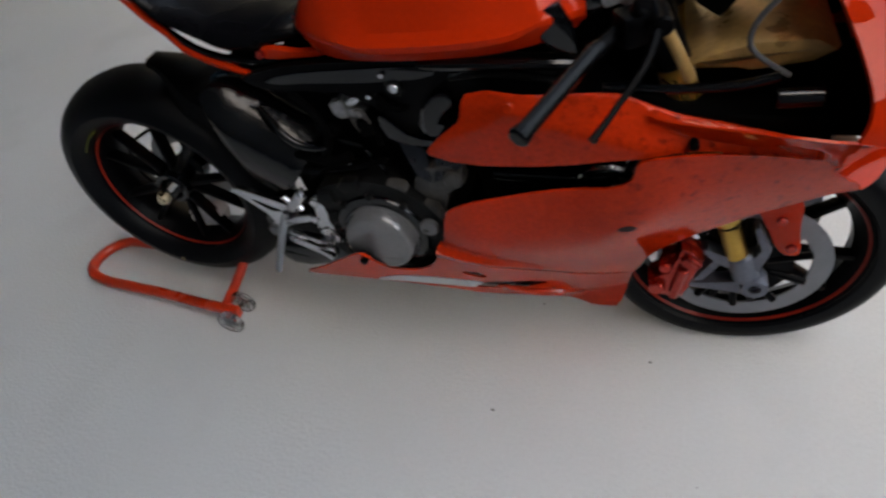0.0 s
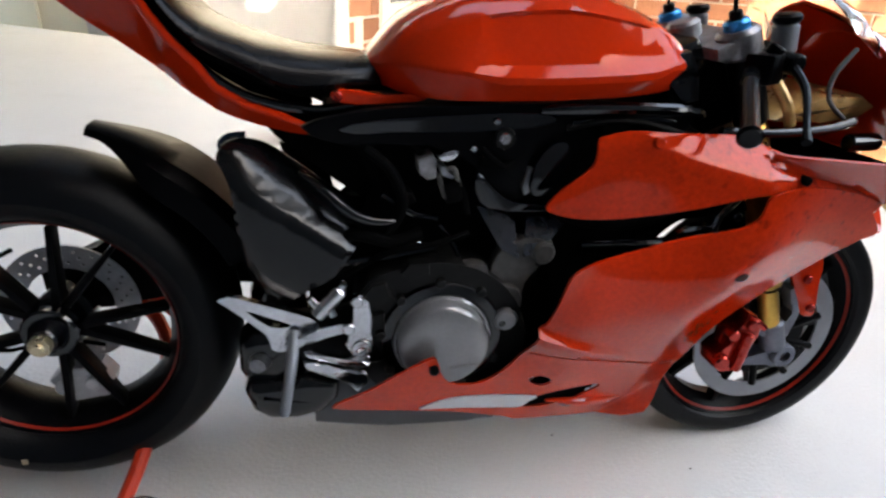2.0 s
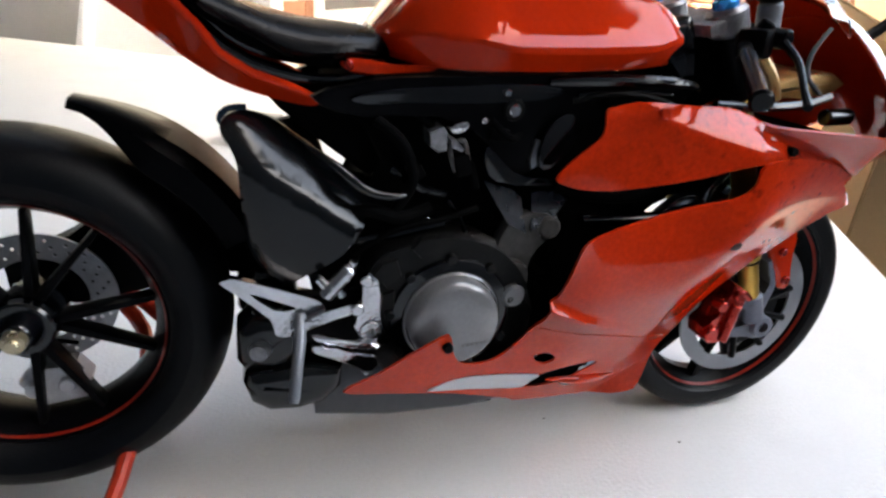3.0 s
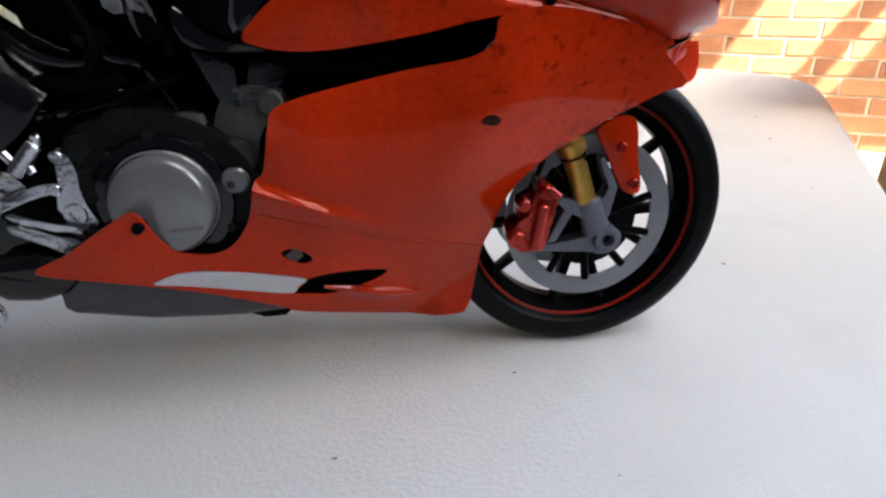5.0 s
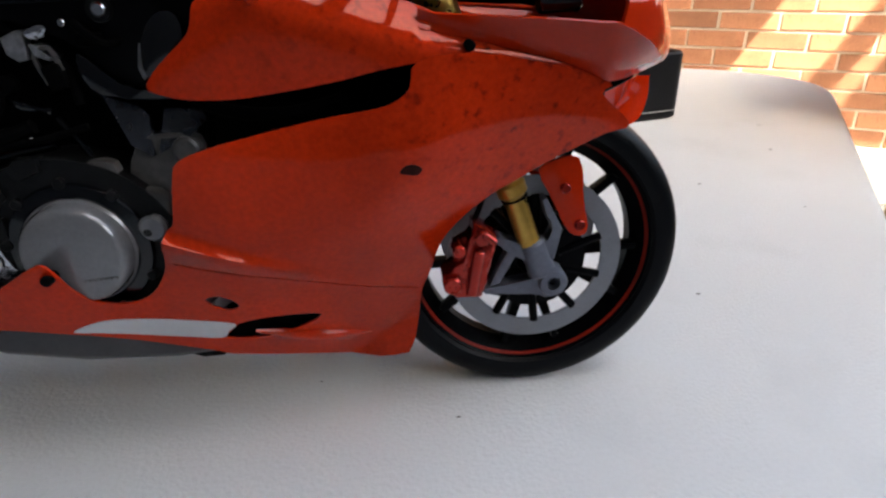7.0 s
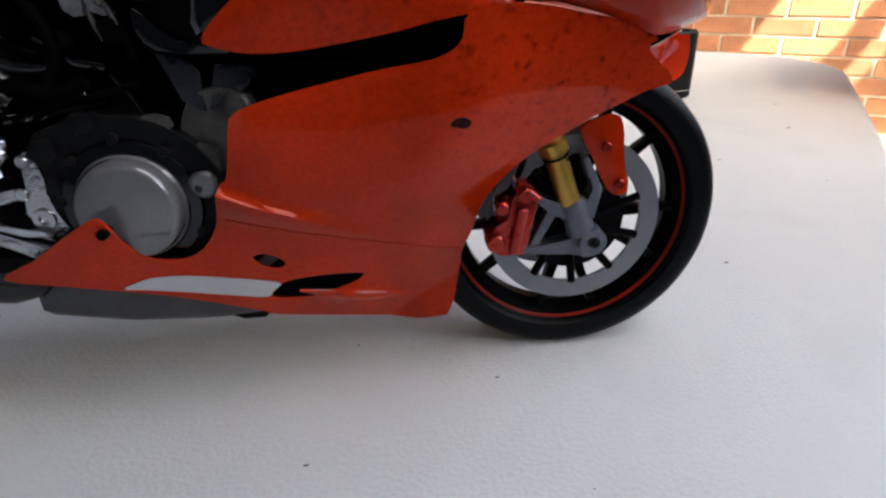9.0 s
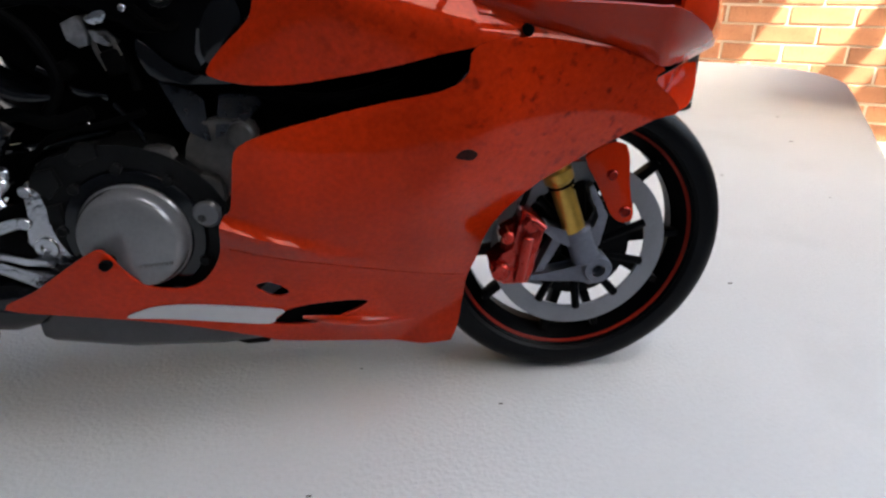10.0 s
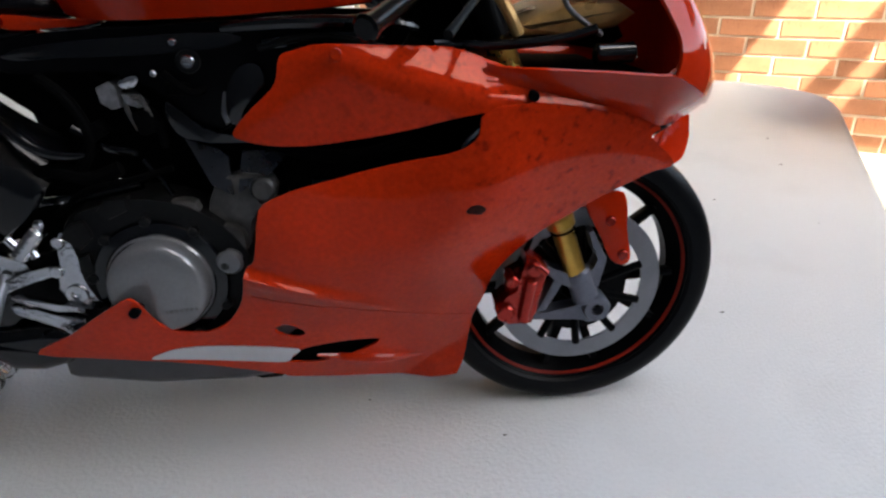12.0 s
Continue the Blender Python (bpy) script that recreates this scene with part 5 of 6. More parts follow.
OUTLET = [(-280.5, 109), (-274, 115.3), (-262, 116), (-252, 112), (-252, 93), (-268, 90.5), (-278, 88), (-281.6, 95)]
for side in (-1, 1):
    for nm, out, ya, yb, lab in (("muffler_end", CAP, 0.006, 0.0405, "gloss black faceted muffler end cap"), ("exhaust_outlet", OUTLET, 0.012, 0.0365, "gloss black exhaust outlet shroud")):
        bm = bmesh.new()
        add_plate(bm, out, min(side * ya, side * yb), max(side * ya, side * yb), 0.0085, MM, 5)
        part(nm, bm, BLACK_GLOSS, bike, lab, angle=40)
    tube("outlet_liner", [(-0.2725, side * 0.0400, 0.1015), (-0.2715, side * 0.0350, 0.1015)], [0.0036, 0.0050], CAST, bike, "dull metal outlet liner", 18)
plate("belly_bracket", [(-181, 47), (-168, 41), (-158, 41), (-152, 46), (-160, 52), (-178, 54)], -0.020, -0.012, BLACK, bike, "black bracket under the belly", 0.001)

# ---- foot controls ----
HEEL = [(-284, 137.3), (-280.5, 138.5), (-277, 138.0), (-253, 128.3), (-246, 124.3), (-244.8, 120), (-247, 116.8), (-256, 118), (-259.3, 110.5), (-265, 112), (-266.5, 119.3), (-280, 133.4)]
HEEL_HOLE = [(-273.5, 131.6), (-265.0, 127.8), (-256.5, 123.6), (-258, 122.4), (-264.8, 123.2)]
panel("heel_guard", HEEL, lambda x, z: 0.0435, SILVER, bike, "slotted silver heel guard", [HEEL_HOLE], 4.0, 0.0036, -1, 2)
tube("foot_peg", [(-0.2548, -0.0440, 0.1205), (-0.2560, -0.052, 0.1130), (-0.2600, -0.0640, 0.0945), (-0.2603, -0.0650, 0.0930)], [0.0022, 0.0025, 0.0021, 0.0015], STEEL, bike, "tapered silver foot peg", 12)
plate("brake_pedal", [(-251.3, 113.6), (-248.8, 114.2), (-234.5, 109), (-227.2, 107.2), (-223.8, 105.8), (-224.7, 103.9), (-234.8, 106.0), (-249.1, 110.8)], -0.0520, -0.0484, SILVER, bike, "silver brake pedal arm", 0.001)
plate("brake_pedal_tip", [(-251.9, 110), (-246.7, 109.9), (-242.9, 106.8), (-235, 104.4), (-229.7, 103.4), (-225.3, 101), (-224.7, 96.7), (-230, 92), (-233.5, 97.3), (-235.4, 100.3), (-244.9, 103.2), (-250.8, 106.4)], -0.0530, -0.0480, SILVER, bike, "silver pedal tip", 0.0014)
plate("control_arm", [(-259.2, 115.7), (-253.4, 120), (-245.4, 122.1), (-236.4, 124), (-232, 124.4), (-230.4, 121.5), (-233.4, 119.6), (-242.2, 118.2), (-248.8, 116), (-255.4, 113.2)], -0.0478, -0.0440, SILVER, bike, "silver control arm", 0.0012)
rod("arm_end", (-0.2322, -0.0492, 0.1220), (-0.2322, -0.0440, 0.1220), 0.0027, SILVER, bike, "round silver arm end")
plate("pivot_plate", [(-229.8, 134.4), (-227.5, 138), (-224.3, 137.7), (-222.6, 134.9), (-223.7, 127.6), (-223, 118.4), (-223, 113.1), (-218.8, 107.9), (-217.8, 104.9), (-220.6, 103), (-223.9, 104.6), (-227.2, 104.6), (-231.5, 108), (-234.1, 114.6), (-231.5, 117.7), (-230.2, 124.6)], -0.0480, -0.0440, SILVER, bike, "silver pivot plate", 0.001)
lathe("pivot_ring", [(0.0022, -0.0490), (0.0042, -0.0490), (0.0046, -0.0480), (0.0046, -0.0430), (0.0022, -0.0430)], (-0.2272, 0, 0.1112), SILVER, bike, "round silver pivot ring", 20, True)
rod("pivot_bolt", (-0.2282, -0.0490, 0.1345), (-0.2282, -0.044, 0.1345), 0.0026, SILVER, bike, "silver pivot bolt")
rod("brake_cylinder", (-0.2340, -0.0465, 0.1405), (-0.2452, -0.0465, 0.1290), 0.0036, SILVER, bike, "silver rear brake cylinder")
for p, q in (((-0.2475, -0.0465, 0.1375), (-0.2440, -0.0465, 0.1320)), ((-0.2330, -0.0480, 0.1440), (-0.2345, -0.0465, 0.1395)), ((-0.2380, -0.0480, 0.1285), (-0.2400, -0.0465, 0.1330))):
    rod("cylinder_fitting", p, q, 0.0019, SILVER, bike, "small silver fitting", sides=10)
plate("control_bracket", [(-262, 128), (-240, 126), (-222, 132), (-220, 108), (-236, 100), (-258, 106)], -0.0405, -0.036, BLACK, bike, "black control bracket", 0.001)

# ---- fork, front brake, mudguard ----
for side in (-1, 1):
    y = side * 0.0285
    rod("fork_tube", (-0.0085, y, 0.0880), (-0.0180, y, 0.1180), 0.0052, GOLD, bike, "gold anodised fork leg")
    rod("fork_collar", (-0.0172, y, 0.1155), (-0.0195, y, 0.1225), 0.0068, GOLD, bike, "gold fork collar")
    rod("fork_seal", (-0.0165, y, 0.1135), (-0.0171, y, 0.1152), 0.0060, BLACK_MATT, bike, "black fork seal")
    rod("upper_fork", (-0.0195, y, 0.1225), (-0.0480, y * 0.97, 0.2000), 0.0068, GOLD, bike, "gold upper fork tube")
    rod("fork_sleeve", (-0.0480, y * 0.97, 0.2000), (-0.0620, y * 0.95, 0.2380), 0.0074, BLACK, bike, "black upper fork sleeve")
    bm = bmesh.new()
    yo, yi = side * 0.0335, side * 0.0235
    add_rod(bm, (-0.0035, y, 0.0760), (-0.0092, y, 0.0935), 0.0066, 0.0062)
    add_lathe(bm, [(0.0032, min(yo, yi) - 0.0012), (0.0062, min(yo, yi) - 0.0012), (0.0068, min(yo, yi)), (0.0068, max(yo, yi)), (0.0032, max(yo, yi))], AXLE, 28, True)
    add_plate(bm, [(-31, 68.6), (-31.5, 71.6), (-22.7, 72.4), (-9.5, 73.5), (-4, 79), (4, 79), (6.4, 74), (6, 68.7), (2, 64.5), (-2.4, 64.3), (-9.3, 67.9)], min(yi, yo - side * 0.002), max(yi, yo - side * 0.002), 0.0010)
    add_plate(bm, [(-27, 96), (-24, 98), (-20, 94), (-14, 91.5), (-9, 92), (-6, 86), (-12, 84), (-20, 88.5)], min(yi, yo - side * 0.002), max(yi, yo - side * 0.002), 0.0012)
    add_plate(bm, [(-20, 90), (-15, 89), (-24, 73), (-29, 72)], min(yi, yo - side * 0.003), max(yi, yo - side * 0.003), 0.001)
    add_plate(bm, [(-9, 92), (-1, 93), (1.5, 98.7), (-2.4, 103.8), (-5.1, 113), (-3, 114.3), (1.1, 105.8), (4.6, 98.7), (3, 92), (1.5, 84), (-6, 82)], min(yi, yo - side * 0.002), max(yi, yo - side * 0.002), 0.0012)
    part("fork_foot", bm, FORK_GREY, bike, "grey cast fork foot with an axle clamp")
    bm = bmesh.new()
    y0, y1 = side * 0.0445, side * 0.0315
    lo, hi = min(y0, y1), max(y0, y1)
    add_plate(bm, [(-37.4, 110), (-32.2, 107.5), (-27.3, 102.5), (-29, 96), (-30.5, 87.8), (-33.6, 83.4), (-34.3, 74.8), (-45.5, 75.2), (-50.3, 79.2), (-51.6, 86.3), (-45.4, 88.6), (-42.8, 93.7), (-38.6, 97.9), (-37.6, 102)], lo, hi, 0.0016)
    add_plate(bm, [(-46, 100), (-40, 103), (-37, 98), (-42, 92), (-46, 90)], side * 0.040 if side < 0 else 0.033, side * 0.033 if side < 0 else 0.040, 0.0012)
    for x, z, r in ((-0.0472, 0.0825, 0.0042), (-0.0340, 0.1035, 0.0034), (-0.0440, 0.0985, 0.0030)):
        add_rod(bm, (x, side * 0.0475, z), (x, side * 0.038, z), r)
    add_rod(bm, (-0.0352, side * 0.0462, 0.0985), (-0.0392, side * 0.0462, 0.0775), 0.0026)
    add_rod(bm, (-0.0335, side * 0.0466, 0.1060), (-0.0285, side * 0.0466, 0.1015), 0.0018)
    part("front_caliper", bm, RED_DARK, bike, "metallic red front brake caliper")
    plate("mudguard_leg", [(-6, 126), (4, 131), (12, 130), (14, 122), (14.2, 116), (15.7, 105.6), (17.6, 98), (16.3, 93.4), (10.8, 93.8), (6.4, 98.6), (2.8, 106.8), (-1.0, 114.6)], min(side * 0.0255, side * 0.0280), max(side * 0.0255, side * 0.0280), RED_SMOOTH, bike, "red mudguard side leg", 0.0008, 2)
    rod("mudguard_bolt", (0.0132, side * 0.0300, 0.0990), (0.0132, side * 0.026, 0.0990), 0.0026, RED_DARK, bike, "red mudguard bolt")
    rod("mudguard_bolt", (0.0060, side * 0.0300, 0.1170), (0.0060, side * 0.026, 0.1170), 0.0024, RED_DARK, bike, "red mudguard bolt")
rod("front_axle", (AXLE[0], -0.0315, AXLE[2]), (AXLE[0], 0.0315, AXLE[2]), 0.0030, BLACK, bike, "dark front axle")
secs = []
for k in range(9):
    a = radians(80 + 30 * k / 8)
    row = []
    for f, r in ((-1, 0.071), (-0.98, 0.0765), (-0.7, 0.0785), (0, 0.0795), (0.7, 0.0785), (0.98, 0.0765), (1, 0.071), (0.92, 0.071), (0.65, 0.0772), (0, 0.0783), (-0.65, 0.0772), (-0.92, 0.071)):
        row.append((FA[0] + r * math.cos(a), FA[1] + f * 0.0205, FA[2] + r * math.sin(a)))
    secs.append(row)
loft("front_mudguard", secs, RED_SMOOTH, bike, "red front mudguard")
tube("brake_hose", [(-0.036, -0.034, 0.106), (-0.030, -0.030, 0.120), (-0.026, -0.026, 0.140)], 0.0013, BLACK_MATT, bike, "black front brake hose", 8, 4)

# ---- handlebars and top clamp ----
bm = bmesh.new()
add_box(bm, (0.020, 0.068, 0.006), Matrix.Translation((-0.066, 0, 0.2335)) @ Matrix.Rotation(radians(-20), 4, "Y"), 0.0016, 2)
for side in (-1, 1):
    add_rod(bm, (-0.0600, side * 0.027, 0.2290), (-0.0645, side * 0.027, 0.2405), 0.0092)
add_rod(bm, (-0.070, 0, 0.2300), (-0.0740, 0, 0.2415), 0.0075)
part("top_clamp", bm, CAST, bike, "silver top fork clamp")
for side in (-1, 1):
    rod("fork_cap", (-0.0640, side * 0.027, 0.2390), (-0.0658, side * 0.027, 0.2440), 0.0056, BLUE, bike, "bright blue fork cap")
    rod("cap_adjuster", (-0.0658, side * 0.027, 0.2440), (-0.0670, side * 0.027, 0.2475), 0.0028, BLACK, bike, "black fork adjuster", sides=12)
    tube("brake_line", [(-0.0668, side * 0.027, 0.2470), (-0.0675, side * 0.0265, 0.2530), (-0.0640, side * 0.024, 0.2590)], 0.0009, BLACK_MATT, bike, "thin black cable", 8, 3)
    rod("handlebar", (-0.0580, side * 0.0330, 0.2290), (-0.0775, side * 0.0600, 0.2225), 0.0030, BLACK, bike, "black clip-on handlebar")
    tube("grip", [(-0.0740, side * 0.0550, 0.2240), (-0.0760, side * 0.0575, 0.2234), (-0.0955, side * 0.0890, 0.2130), (-0.0980, side * 0.0930, 0.2118), (-0.0985, side * 0.0940, 0.2115)], [0.0030, 0.0034, 0.0034, 0.0044, 0.0034], SATIN, bike, "black handlebar grip with a round end", 14)
    bm = bmesh.new()
    add_box(bm, (0.012, 0.012, 0.012), Matrix.Translation((-0.0630, side * 0.0470, 0.2270)) @ Matrix.Rotation(radians(side * -30), 4, "Z"), 0.002, 2)
    add_rod(bm, (-0.0560, side * 0.0400, 0.2300), (-0.0530, side * 0.0540, 0.2290), 0.0042)
    add_rod(bm, (-0.0620, side * 0.0480, 0.2320), (-0.0600, side * 0.0490, 0.2360), 0.0034)
    part("lever_bracket", bm, BLACK, bike, "black lever bracket and switchgear")
    tube("lever", [(-0.0545, side * 0.0520, 0.2285), (-0.0580, side * 0.0660, 0.2220), (-0.0680, side * 0.0820, 0.2130), (-0.0735, side * 0.0905, 0.2085)], [0.0020, 0.0015, 0.0013, 0.0018], BLACK, bike, "satin black lever", 8, 4)
    rod("fluid_reservoir", (-0.0450, side * 0.0330, 0.2310), (-0.0465, side * 0.0330, 0.2430), 0.0052, STEEL, bike, "pale fluid reservoir")
    rod("reservoir_cap", (-0.0465, side * 0.0330, 0.2430), (-0.0470, side * 0.0330, 0.2470), 0.0058, BLACK, bike, "black reservoir cap")
box("dash", (0.014, 0.040, 0.016), Matrix.Translation((-0.0330, 0, 0.2240)) @ Matrix.Rotation(radians(35), 4, "Y"), BLACK, bike, "black instrument panel", 0.003, 2)
box("steering_head", (0.034, 0.040, 0.036), Matrix.Translation((-0.068, 0, 0.211)) @ Matrix.Rotation(radians(-24), 4, "Y"), BLACK_MATT, bike, "black steering head block", 0.004, 2)
box("steering_damper", (0.018, 0.050, 0.014), Matrix.Translation((-0.0840, 0, 0.2270)) @ Matrix.Rotation(radians(-24), 4, "Y"), BLACK_GLOSS, bike, "gloss black steering damper", 0.003, 2)
bm = bmesh.new()
add_plate(bm, [(-44, 203), (-36, 208), (-20, 213), (0, 213), (8, 208), (0, 203), (-20, 201.5), (-40, 201.5)], -0.036, 0.036, 0.004)
part("headlight_housing", bm, BRONZE, bike, "bronze coloured headlight housing")
tube("gold_hose", [(-0.052, -0.040, 0.222), (-0.046, -0.044, 0.212), (-0.042, -0.044, 0.203)], 0.0024, BRONZE, bike, "gold fitting below the bar", 10, 3)
tube("cockpit_pipe", [(-0.074, -0.044, 0.2010), (-0.050, -0.046, 0.2000), (-0.026, -0.046, 0.2010), (-0.012, -0.045, 0.2040)], 0.0020, BLACK_GLOSS, bike, "black cockpit stay", 10, 4)
tube("screen_stay", [(-0.008, -0.040, 0.2010), (-0.022, -0.040, 0.2120), (-0.0215, -0.038, 0.2220), (-0.012, -0.036, 0.2330)], 0.0011, MUFFLER, bike, "grey bent screen stay", 8, 5)
# black sheet added in front of the far cowl for the cockpit's shade
plate("cockpit_sheet", [(-60, 196), (-36, 193), (0, 190), (20, 186), (30, 192), (22, 206), (4, 208), (-30, 204), (-58, 206)], 0.0345, 0.0375, BLACK_MATT, bike, "matt black sheet for the dark inside of the cockpit", 0.001)
rod("ram_sensor", (-0.012, -0.045, 0.1945), (0.004, -0.044, 0.1945), 0.0040, BLACK_GLOSS, bike, "gloss black cylinder beside the screen")
tube("mirror_stay", [(0.030, 0.0040, 0.2215), (0.052, 0.0000, 0.2262), (0.072, -0.002, 0.2400)], 0.0030, BLACK, bike, "black mirror stay", 10, 4)

# ---- paddock stand ----
stand = thing("paddock_stand", (-0.43, 0, 0), "red tubular paddock stand with clear wheels", "paddock stand")


def stand_part(ob):
    ob.parent = stand
    ob.matrix_parent_inverse = Matrix.Translation((0.43, 0, 0))
    return ob


stand_part(tube("base_loop", [(-0.3454, -0.0404, 0.0095), (-0.3709, -0.0381, 0.0090), (-0.4138, -0.0321, 0.0075), (-0.4511, -0.0283, 0.0060), (-0.4803, -0.0247, 0.0052), (-0.4976, -0.0179, 0.0050), (-0.5025, -0.0068, 0.0050), (-0.4982, 0.0083, 0.0050),
                              (-0.4863, 0.0171, 0.0052), (-0.4707, 0.0181, 0.0056), (-0.4516, 0.0169, 0.0065), (-0.4269, 0.0234, 0.0080), (-0.3949, 0.0316, 0.0090), (-0.3464, 0.0399, 0.0095)], 0.0042, RED_TUBE, None, "red bent tube base", 12, 4))
stand_part(tube("upright", [(-0.3518, -0.0379, 0.0100), (-0.3414, -0.0113, 0.0300), (-0.3340, 0.0260, 0.0620), (-0.3500, 0.0480, 0.0800), (-0.3735, 0.0580, 0.0920)], 0.0036, RED_TUBE, None, "red upright arm", 10, 4))
stand_part(tube("upright", [(-0.3482, 0.0389, 0.0100), (-0.3230, 0.0420, 0.0500), (-0.3420, 0.0540, 0.0760), (-0.3735, 0.0580, 0.0920)], 0.0036, RED_TUBE, None, "red upright arm", 10, 4))
stand_part(rod("lifting_pin", (-0.3735, 0.0640, 0.0915), (-0.3735, 0.0260, 0.0925), 0.0045, BLACK, None, "black lifting pin"))
for y in (-0.0510, -0.0325, 0.0330, 0.0480):
    bm = bmesh.new()
    at = (-0.3400, y, 0.0098)
    add_lathe(bm, [(0.0064, -0.0022), (0.0092, -0.0022), (0.0098, -0.0014), (0.0098, 0.0014), (0.0092, 0.0022), (0.0064, 0.0022)], at, 28, True)
    add_lathe(bm, [(0.0012, -0.0024), (0.0030, -0.0024), (0.0030, 0.0024), (0.0012, 0.0024)], at, 16, True)
    for k in range(5):
        a = 2 * math.pi * k / 5 + y * 30
        add_box(bm, (0.0044, 0.0026, 0.0018), Matrix.Translation((at[0] + 0.0047 * math.cos(a), y, at[2] + 0.0047 * math.sin(a))) @ Matrix.Rotation(-a, 4, "Y"))
    stand_part(part("stand_wheel", bm, CLEAR, None, "clear plastic stand wheel"))
for y0, y1 in ((-0.0530, -0.0305), (0.0310, 0.0500)):
    stand_part(rod("wheel_pin", (-0.3400, y0, 0.0098), (-0.3400, y1, 0.0098), 0.0012, BLACK, None, "dark wheel pin", sides=8))
    stand_part(box("wheel_bracket", (0.012, 0.006, 0.009), Matrix.Translation((-0.3435, (y0 + y1) / 2, 0.0100)), RED_TUBE, None, "red wheel bracket", 0.0015))


# ---- other things on and beyond the table ----
def black_case():
    t = thing("case", (0.301, 0.536, 0), "black leather case with pale stitching standing on the table", "case")
    along = Vector((0.955, 0.296, 0))
    m = Matrix.Translation((0, 0, 0)) @ Matrix.Rotation(math.atan2(along.y, along.x), 4, "Z")
    bm = bmesh.new()
    length, depth, height, r = 0.19, 0.075, 0.090, 0.016
    loop = []
    for cx, cy, a0 in ((length / 2 - r, depth / 2 - r, 0), (-length / 2 + r, depth / 2 - r, 90), (-length / 2 + r, -depth / 2 + r, 180), (length / 2 - r, -depth / 2 + r, 270)):
        for k in range(7):
            a = radians(a0 + 15 * k)
            loop.append((cx + r * math.cos(a), cy + r * math.sin(a)))
    shift = Vector((-length / 2 + 0.032, depth / 2 + 0.004, 0))
    rings = []
    for inset, z in ((0.003, 0.0), (0.0, 0.003), (0.0, height - 0.003), (0.0025, height), (0.008, height - 0.001), (0.0085, height - 0.004)):
        row = []
        for x, y in loop:
            row.append(bm.verts.new(m @ (Vector((x * (1 - inset / (length / 2)), y * (1 - inset / (depth / 2)), z)) + shift)))
        rings.append(row)
    n = len(loop)
    for a, b in zip(rings, rings[1:]):
        for j in range(n):
            bm.faces.new((a[j], a[(j + 1) % n], b[(j + 1) % n], b[j]))
    bm.faces.new(rings[0][::-1])
    bm.faces.new(rings[-1])
    part("body", bm, LEATHER, t)
    bm = bmesh.new()
    for k in range(len(loop)):
        (x0, y0), (x1, y1) = loop[k], loop[(k + 1) % len(loop)]
        seg = math.hypot(x1 - x0, y1 - y0)
        c = max(1, int(seg / 0.004))
        for q in range(c):
            for z in (0.012,):
                a, b = (q + 0.1) / c, (q + 0.9) / c
                pa, pb = (m @ (Vector((x0 + (x1 - x0) * s, y0 + (y1 - y0) * s, z)) * 1.0 + shift) for s in (a, b))
                out = (m.to_3x3() @ Vector(((x0 + x1) / 2 / length, (y0 + y1) / 2 / depth, 0))).normalized() * 0.0006
                add_tube(bm, [pa + out, pb + out], 0.0006, 5)
    part("stitching", bm, THREAD, t, "pale stitched seam")


black_case()


def hex_piece():
    bm = bmesh.new()
    t = thing("hex_cap", (-0.273, 0.638, 0), "grey faceted metal cap lying on the table", "metal cap")
    d = Vector((0.93, -0.36, 0))
    side = Vector((0.36, 0.93, 0))
    sides = 8
    for k, (s, r) in enumerate(((-0.046, 0.016), (-0.043, 0.022), (-0.034, 0.0245), (0.036, 0.0245), (0.038, 0.022))):
        row = [bm.verts.new(d * s + side * (r * math.cos(2 * math.pi * (j + 0.5) / sides)) + Vector((0, 0, 0.0228 + r * math.sin(2 * math.pi * (j + 0.5) / sides)))) for j in range(sides)]
        if k:
            for j in range(sides):
                bm.faces.new((prev[j], prev[(j + 1) % sides], row[(j + 1) % sides], row[j]))
        else:
            bm.faces.new(row)
        prev = row
    bm.faces.new(prev[::-1])
    part("body", bm, PEWTER, t)
    bm = bmesh.new()
    p = Vector((0, 0, 0.0228)) + d * -0.004
    ring = [p + side * (0.0247 * math.cos(2 * math.pi * (j + 0.5) / sides)) + Vector((0, 0, 0.0247 * math.sin(2 * math.pi * (j + 0.5) / sides))) for j in range(sides + 1)]
    add_tube(bm, ring[:6], 0.0007, 6)
    part("line", bm, COPPER, t, "thin copper line")


hex_piece()


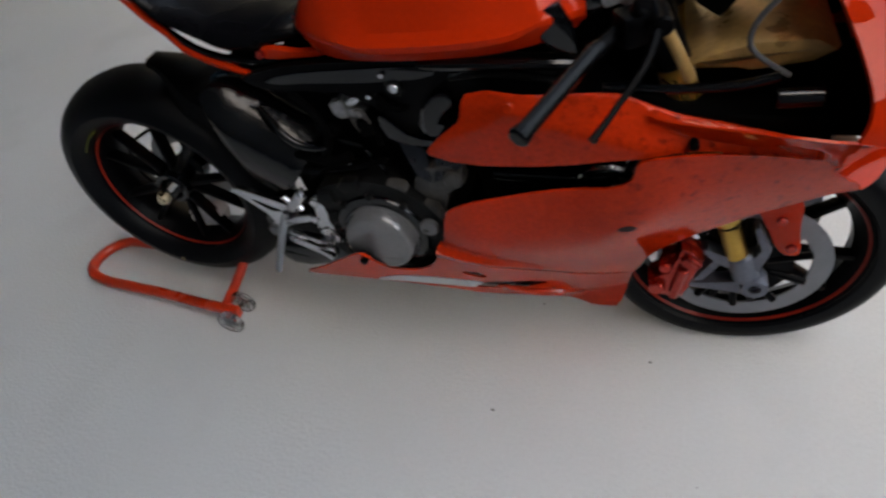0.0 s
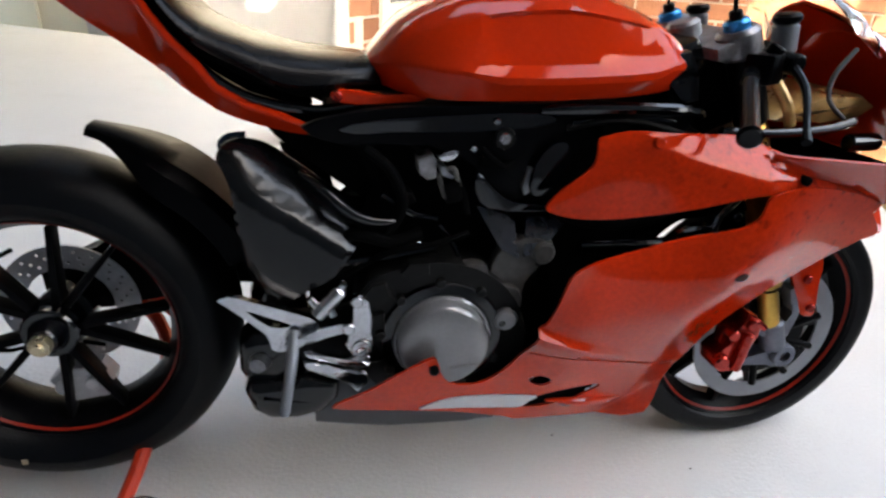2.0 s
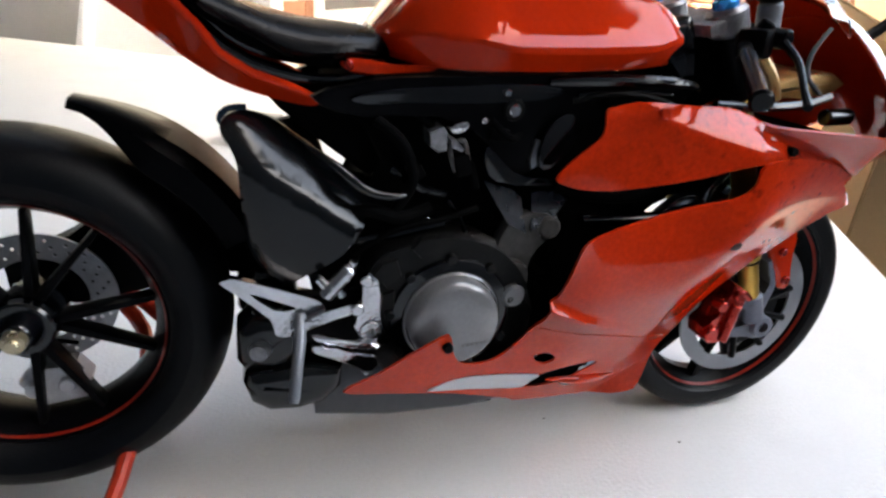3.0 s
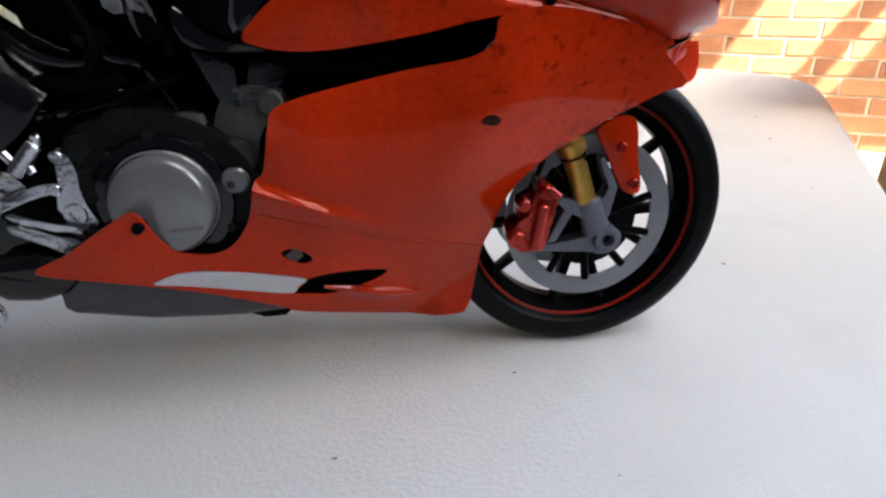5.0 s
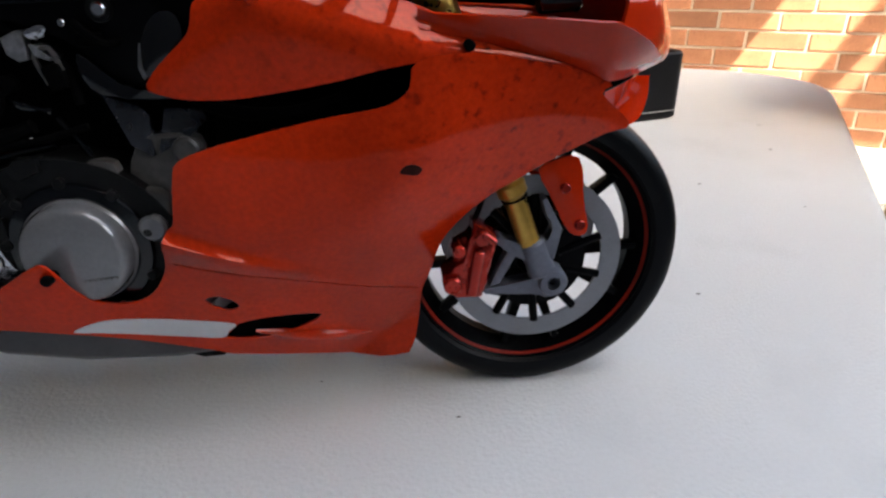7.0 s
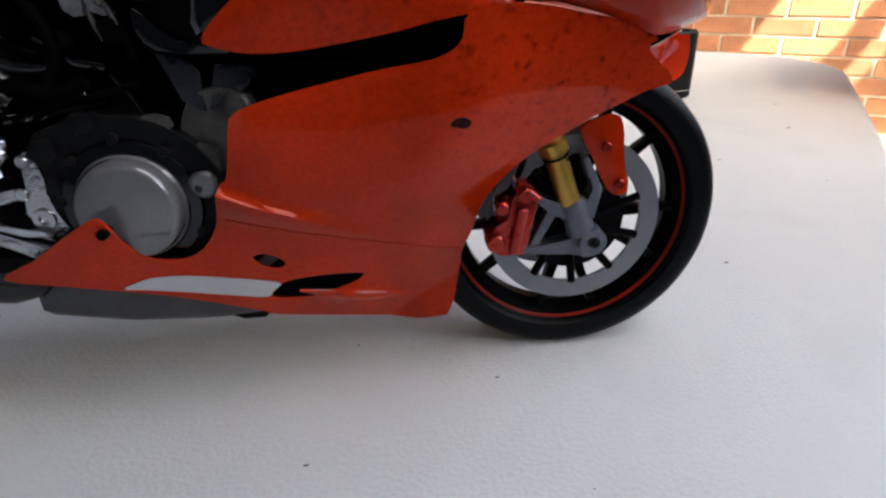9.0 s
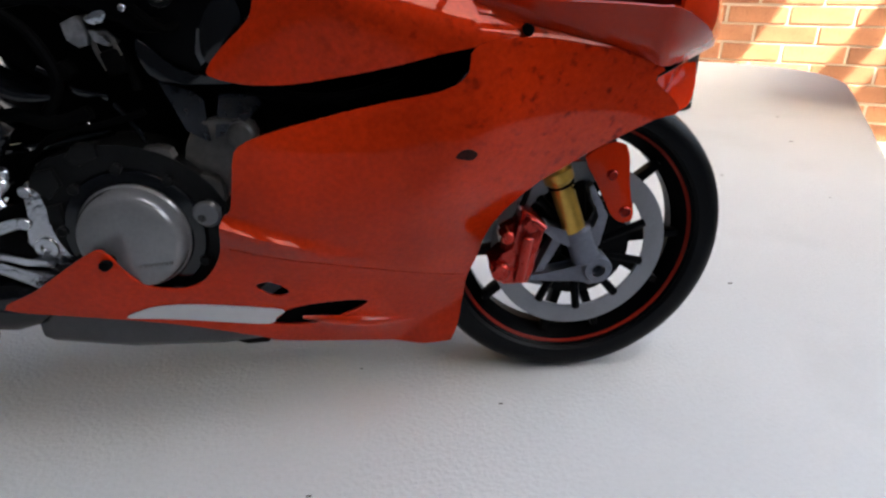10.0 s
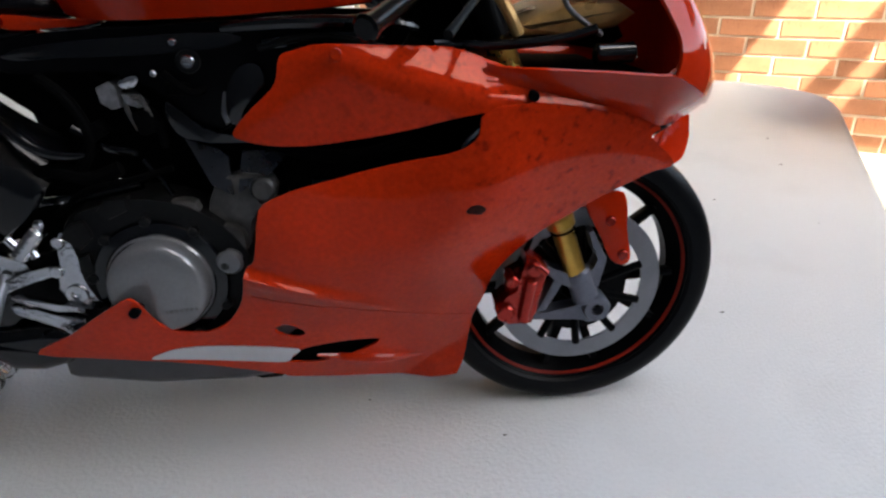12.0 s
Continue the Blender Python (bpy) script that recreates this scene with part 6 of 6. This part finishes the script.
def carton():
    t = thing("cardboard_box", (0.879, 0.408, GROUND), "tall brown cardboard box with open flaps", "cardboard box")
    yaw = Matrix.Rotation(radians(-36), 4, "Z")
    w, d, h = 0.42, 0.34, 0.92
    at = lambda x, y, z: yaw @ Matrix.Translation((x, y, z))
    for nm, size, m in (("front_wall", (w, 0.005, h), at(0, -d / 2, h / 2)), ("back_wall", (w, 0.005, h), at(0, d / 2, h / 2)),
                        ("side_wall", (0.005, d - 0.006, h), at(-w / 2, 0, h / 2)), ("side_wall", (0.005, d - 0.006, h), at(w / 2, 0, h / 2))):
        box(nm, size, m, CARD, t, "", 0.0012, 1)
    box("bottom", (w - 0.006, d - 0.006, 0.005), at(0, 0, 0.004), CARD, t)
    for sgn in (-1, 1):
        m = yaw @ Matrix.Translation((0, sgn * d / 2, h)) @ Matrix.Rotation(radians(sgn * -58), 4, "X") @ Matrix.Translation((0, 0, 0.07))
        box("flap", (w - 0.01, 0.004, 0.14), m, CARD, t, "", 0.001, 1)
        m = yaw @ Matrix.Translation((sgn * w / 2, 0, h)) @ Matrix.Rotation(radians(sgn * 65), 4, "Y") @ Matrix.Translation((0, 0, 0.07))
        box("flap", (0.004, d - 0.02, 0.14), m, CARD, t, "", 0.001, 1)
    box("tape", (0.05, 0.001, h), at(w / 2 - 0.05, -d / 2 - 0.0035, h / 2), CARD_DARK, t, "dark brown packing tape strip")


carton()


def chair(label):
    """A broad moulded armchair pushed under the table: x across, y towards the table, z up from the ground."""
    t = thing("chair", WALL_AT + WALL_U * -1.385 + WALL_N * 1.50 + Vector((0, 0, GROUND)), label, "chair")
    t.rotation_euler = (0, 0, math.atan2(WALL_U.y, WALL_U.x))
    bm = bmesh.new()
    rows = []
    for k in range(11):
        s = k / 10
        z, y, w = 0.40 + 0.46 * s, -0.06 + 0.085 * s, 0.315 - 0.02 * s * s
        rows.append([(x * w, y + 0.030 * (1 - x * x), z + 0.03 * (1 - x * x) * ease(0.8, 1.0, s)) for x in (-1, -0.85, -0.6, -0.3, 0, 0.3, 0.6, 0.85, 1)])
    vs = [[bm.verts.new(p) for p in r] for r in rows]
    ws = [[bm.verts.new((p[0], p[1] + 0.010, p[2])) for p in r] for r in rows]
    for g, f in ((vs, 1), (ws, -1)):
        for a, b in zip(g, g[1:]):
            for j in range(8):
                bm.faces.new((a[j], a[j + 1], b[j + 1], b[j])[::f])
    for j in range(8):
        for i in (0, 10):
            bm.faces.new((vs[i][j], vs[i][j + 1], ws[i][j + 1], ws[i][j]))
    for i in range(10):
        for j in (0, 8):
            bm.faces.new((vs[i][j], vs[i + 1][j], ws[i + 1][j], ws[i][j]))
    part("backrest", bm, CHAIR_WHITE, t, angle=50)
    box("seat", (0.54, 0.44, 0.03), Matrix.Translation((0, -0.26, 0.41)), CHAIR_WHITE, t, "", 0.012, 3)
    for sx in (-1, 1):
        tube("upright", [(sx * 0.36, 0.02, 0.0), (sx * 0.335, -0.06, 0.40), (sx * 0.322, -0.02, 0.64), (sx * 0.300, 0.025, 0.87)], [0.026, 0.028, 0.027, 0.020], CHAIR_WHITE, t, "", 12, 4)
        tube("leg", [(sx * 0.28, -0.50, 0.0), (sx * 0.25, -0.45, 0.41)], [0.018, 0.024], CHAIR_WHITE, t)
        tube("armrest", [(sx * 0.26, -0.45, 0.41), (sx * 0.30, -0.42, 0.60), (sx * 0.32, -0.22, 0.62), (sx * 0.325, -0.03, 0.62)], 0.020, CHAIR_WHITE, t, "", 10, 4)
    return t


chair("white moulded plastic armchair pushed under the table")

# ---- bricks last ----
wall_north = brick_wall("wall_north", W1, -1.135, 1.15, FOOT, SHEET_Z, 0.12, (-1.2, 0.9, -0.56, 0.42), "orange-brown clay brick wall with pale mortar, partly sunlit")
wall_east = brick_wall("wall_east", W2, -1.33, DOOR0 - 0.004, GROUND, SHEET_Z, 0.03, (-1.7, -0.9, -0.2, 0.45), "orange-brown clay brick wall beside the white door")
bm = bmesh.new()
add_box(bm, (DOOR1 - DOOR0 + 0.06, 0.11, SHEET_Z - (DOOR_SILL + 2.05)), Matrix.Translation(((DOOR0 + DOOR1) / 2, 0.056, (SHEET_Z + DOOR_SILL + 2.05) / 2)))
lintel = part("lintel", bm, CREAM, smooth=False)
lintel.matrix_world = W2
tagged(lintel, "cream panel above the back door", "panel", kind="structure")
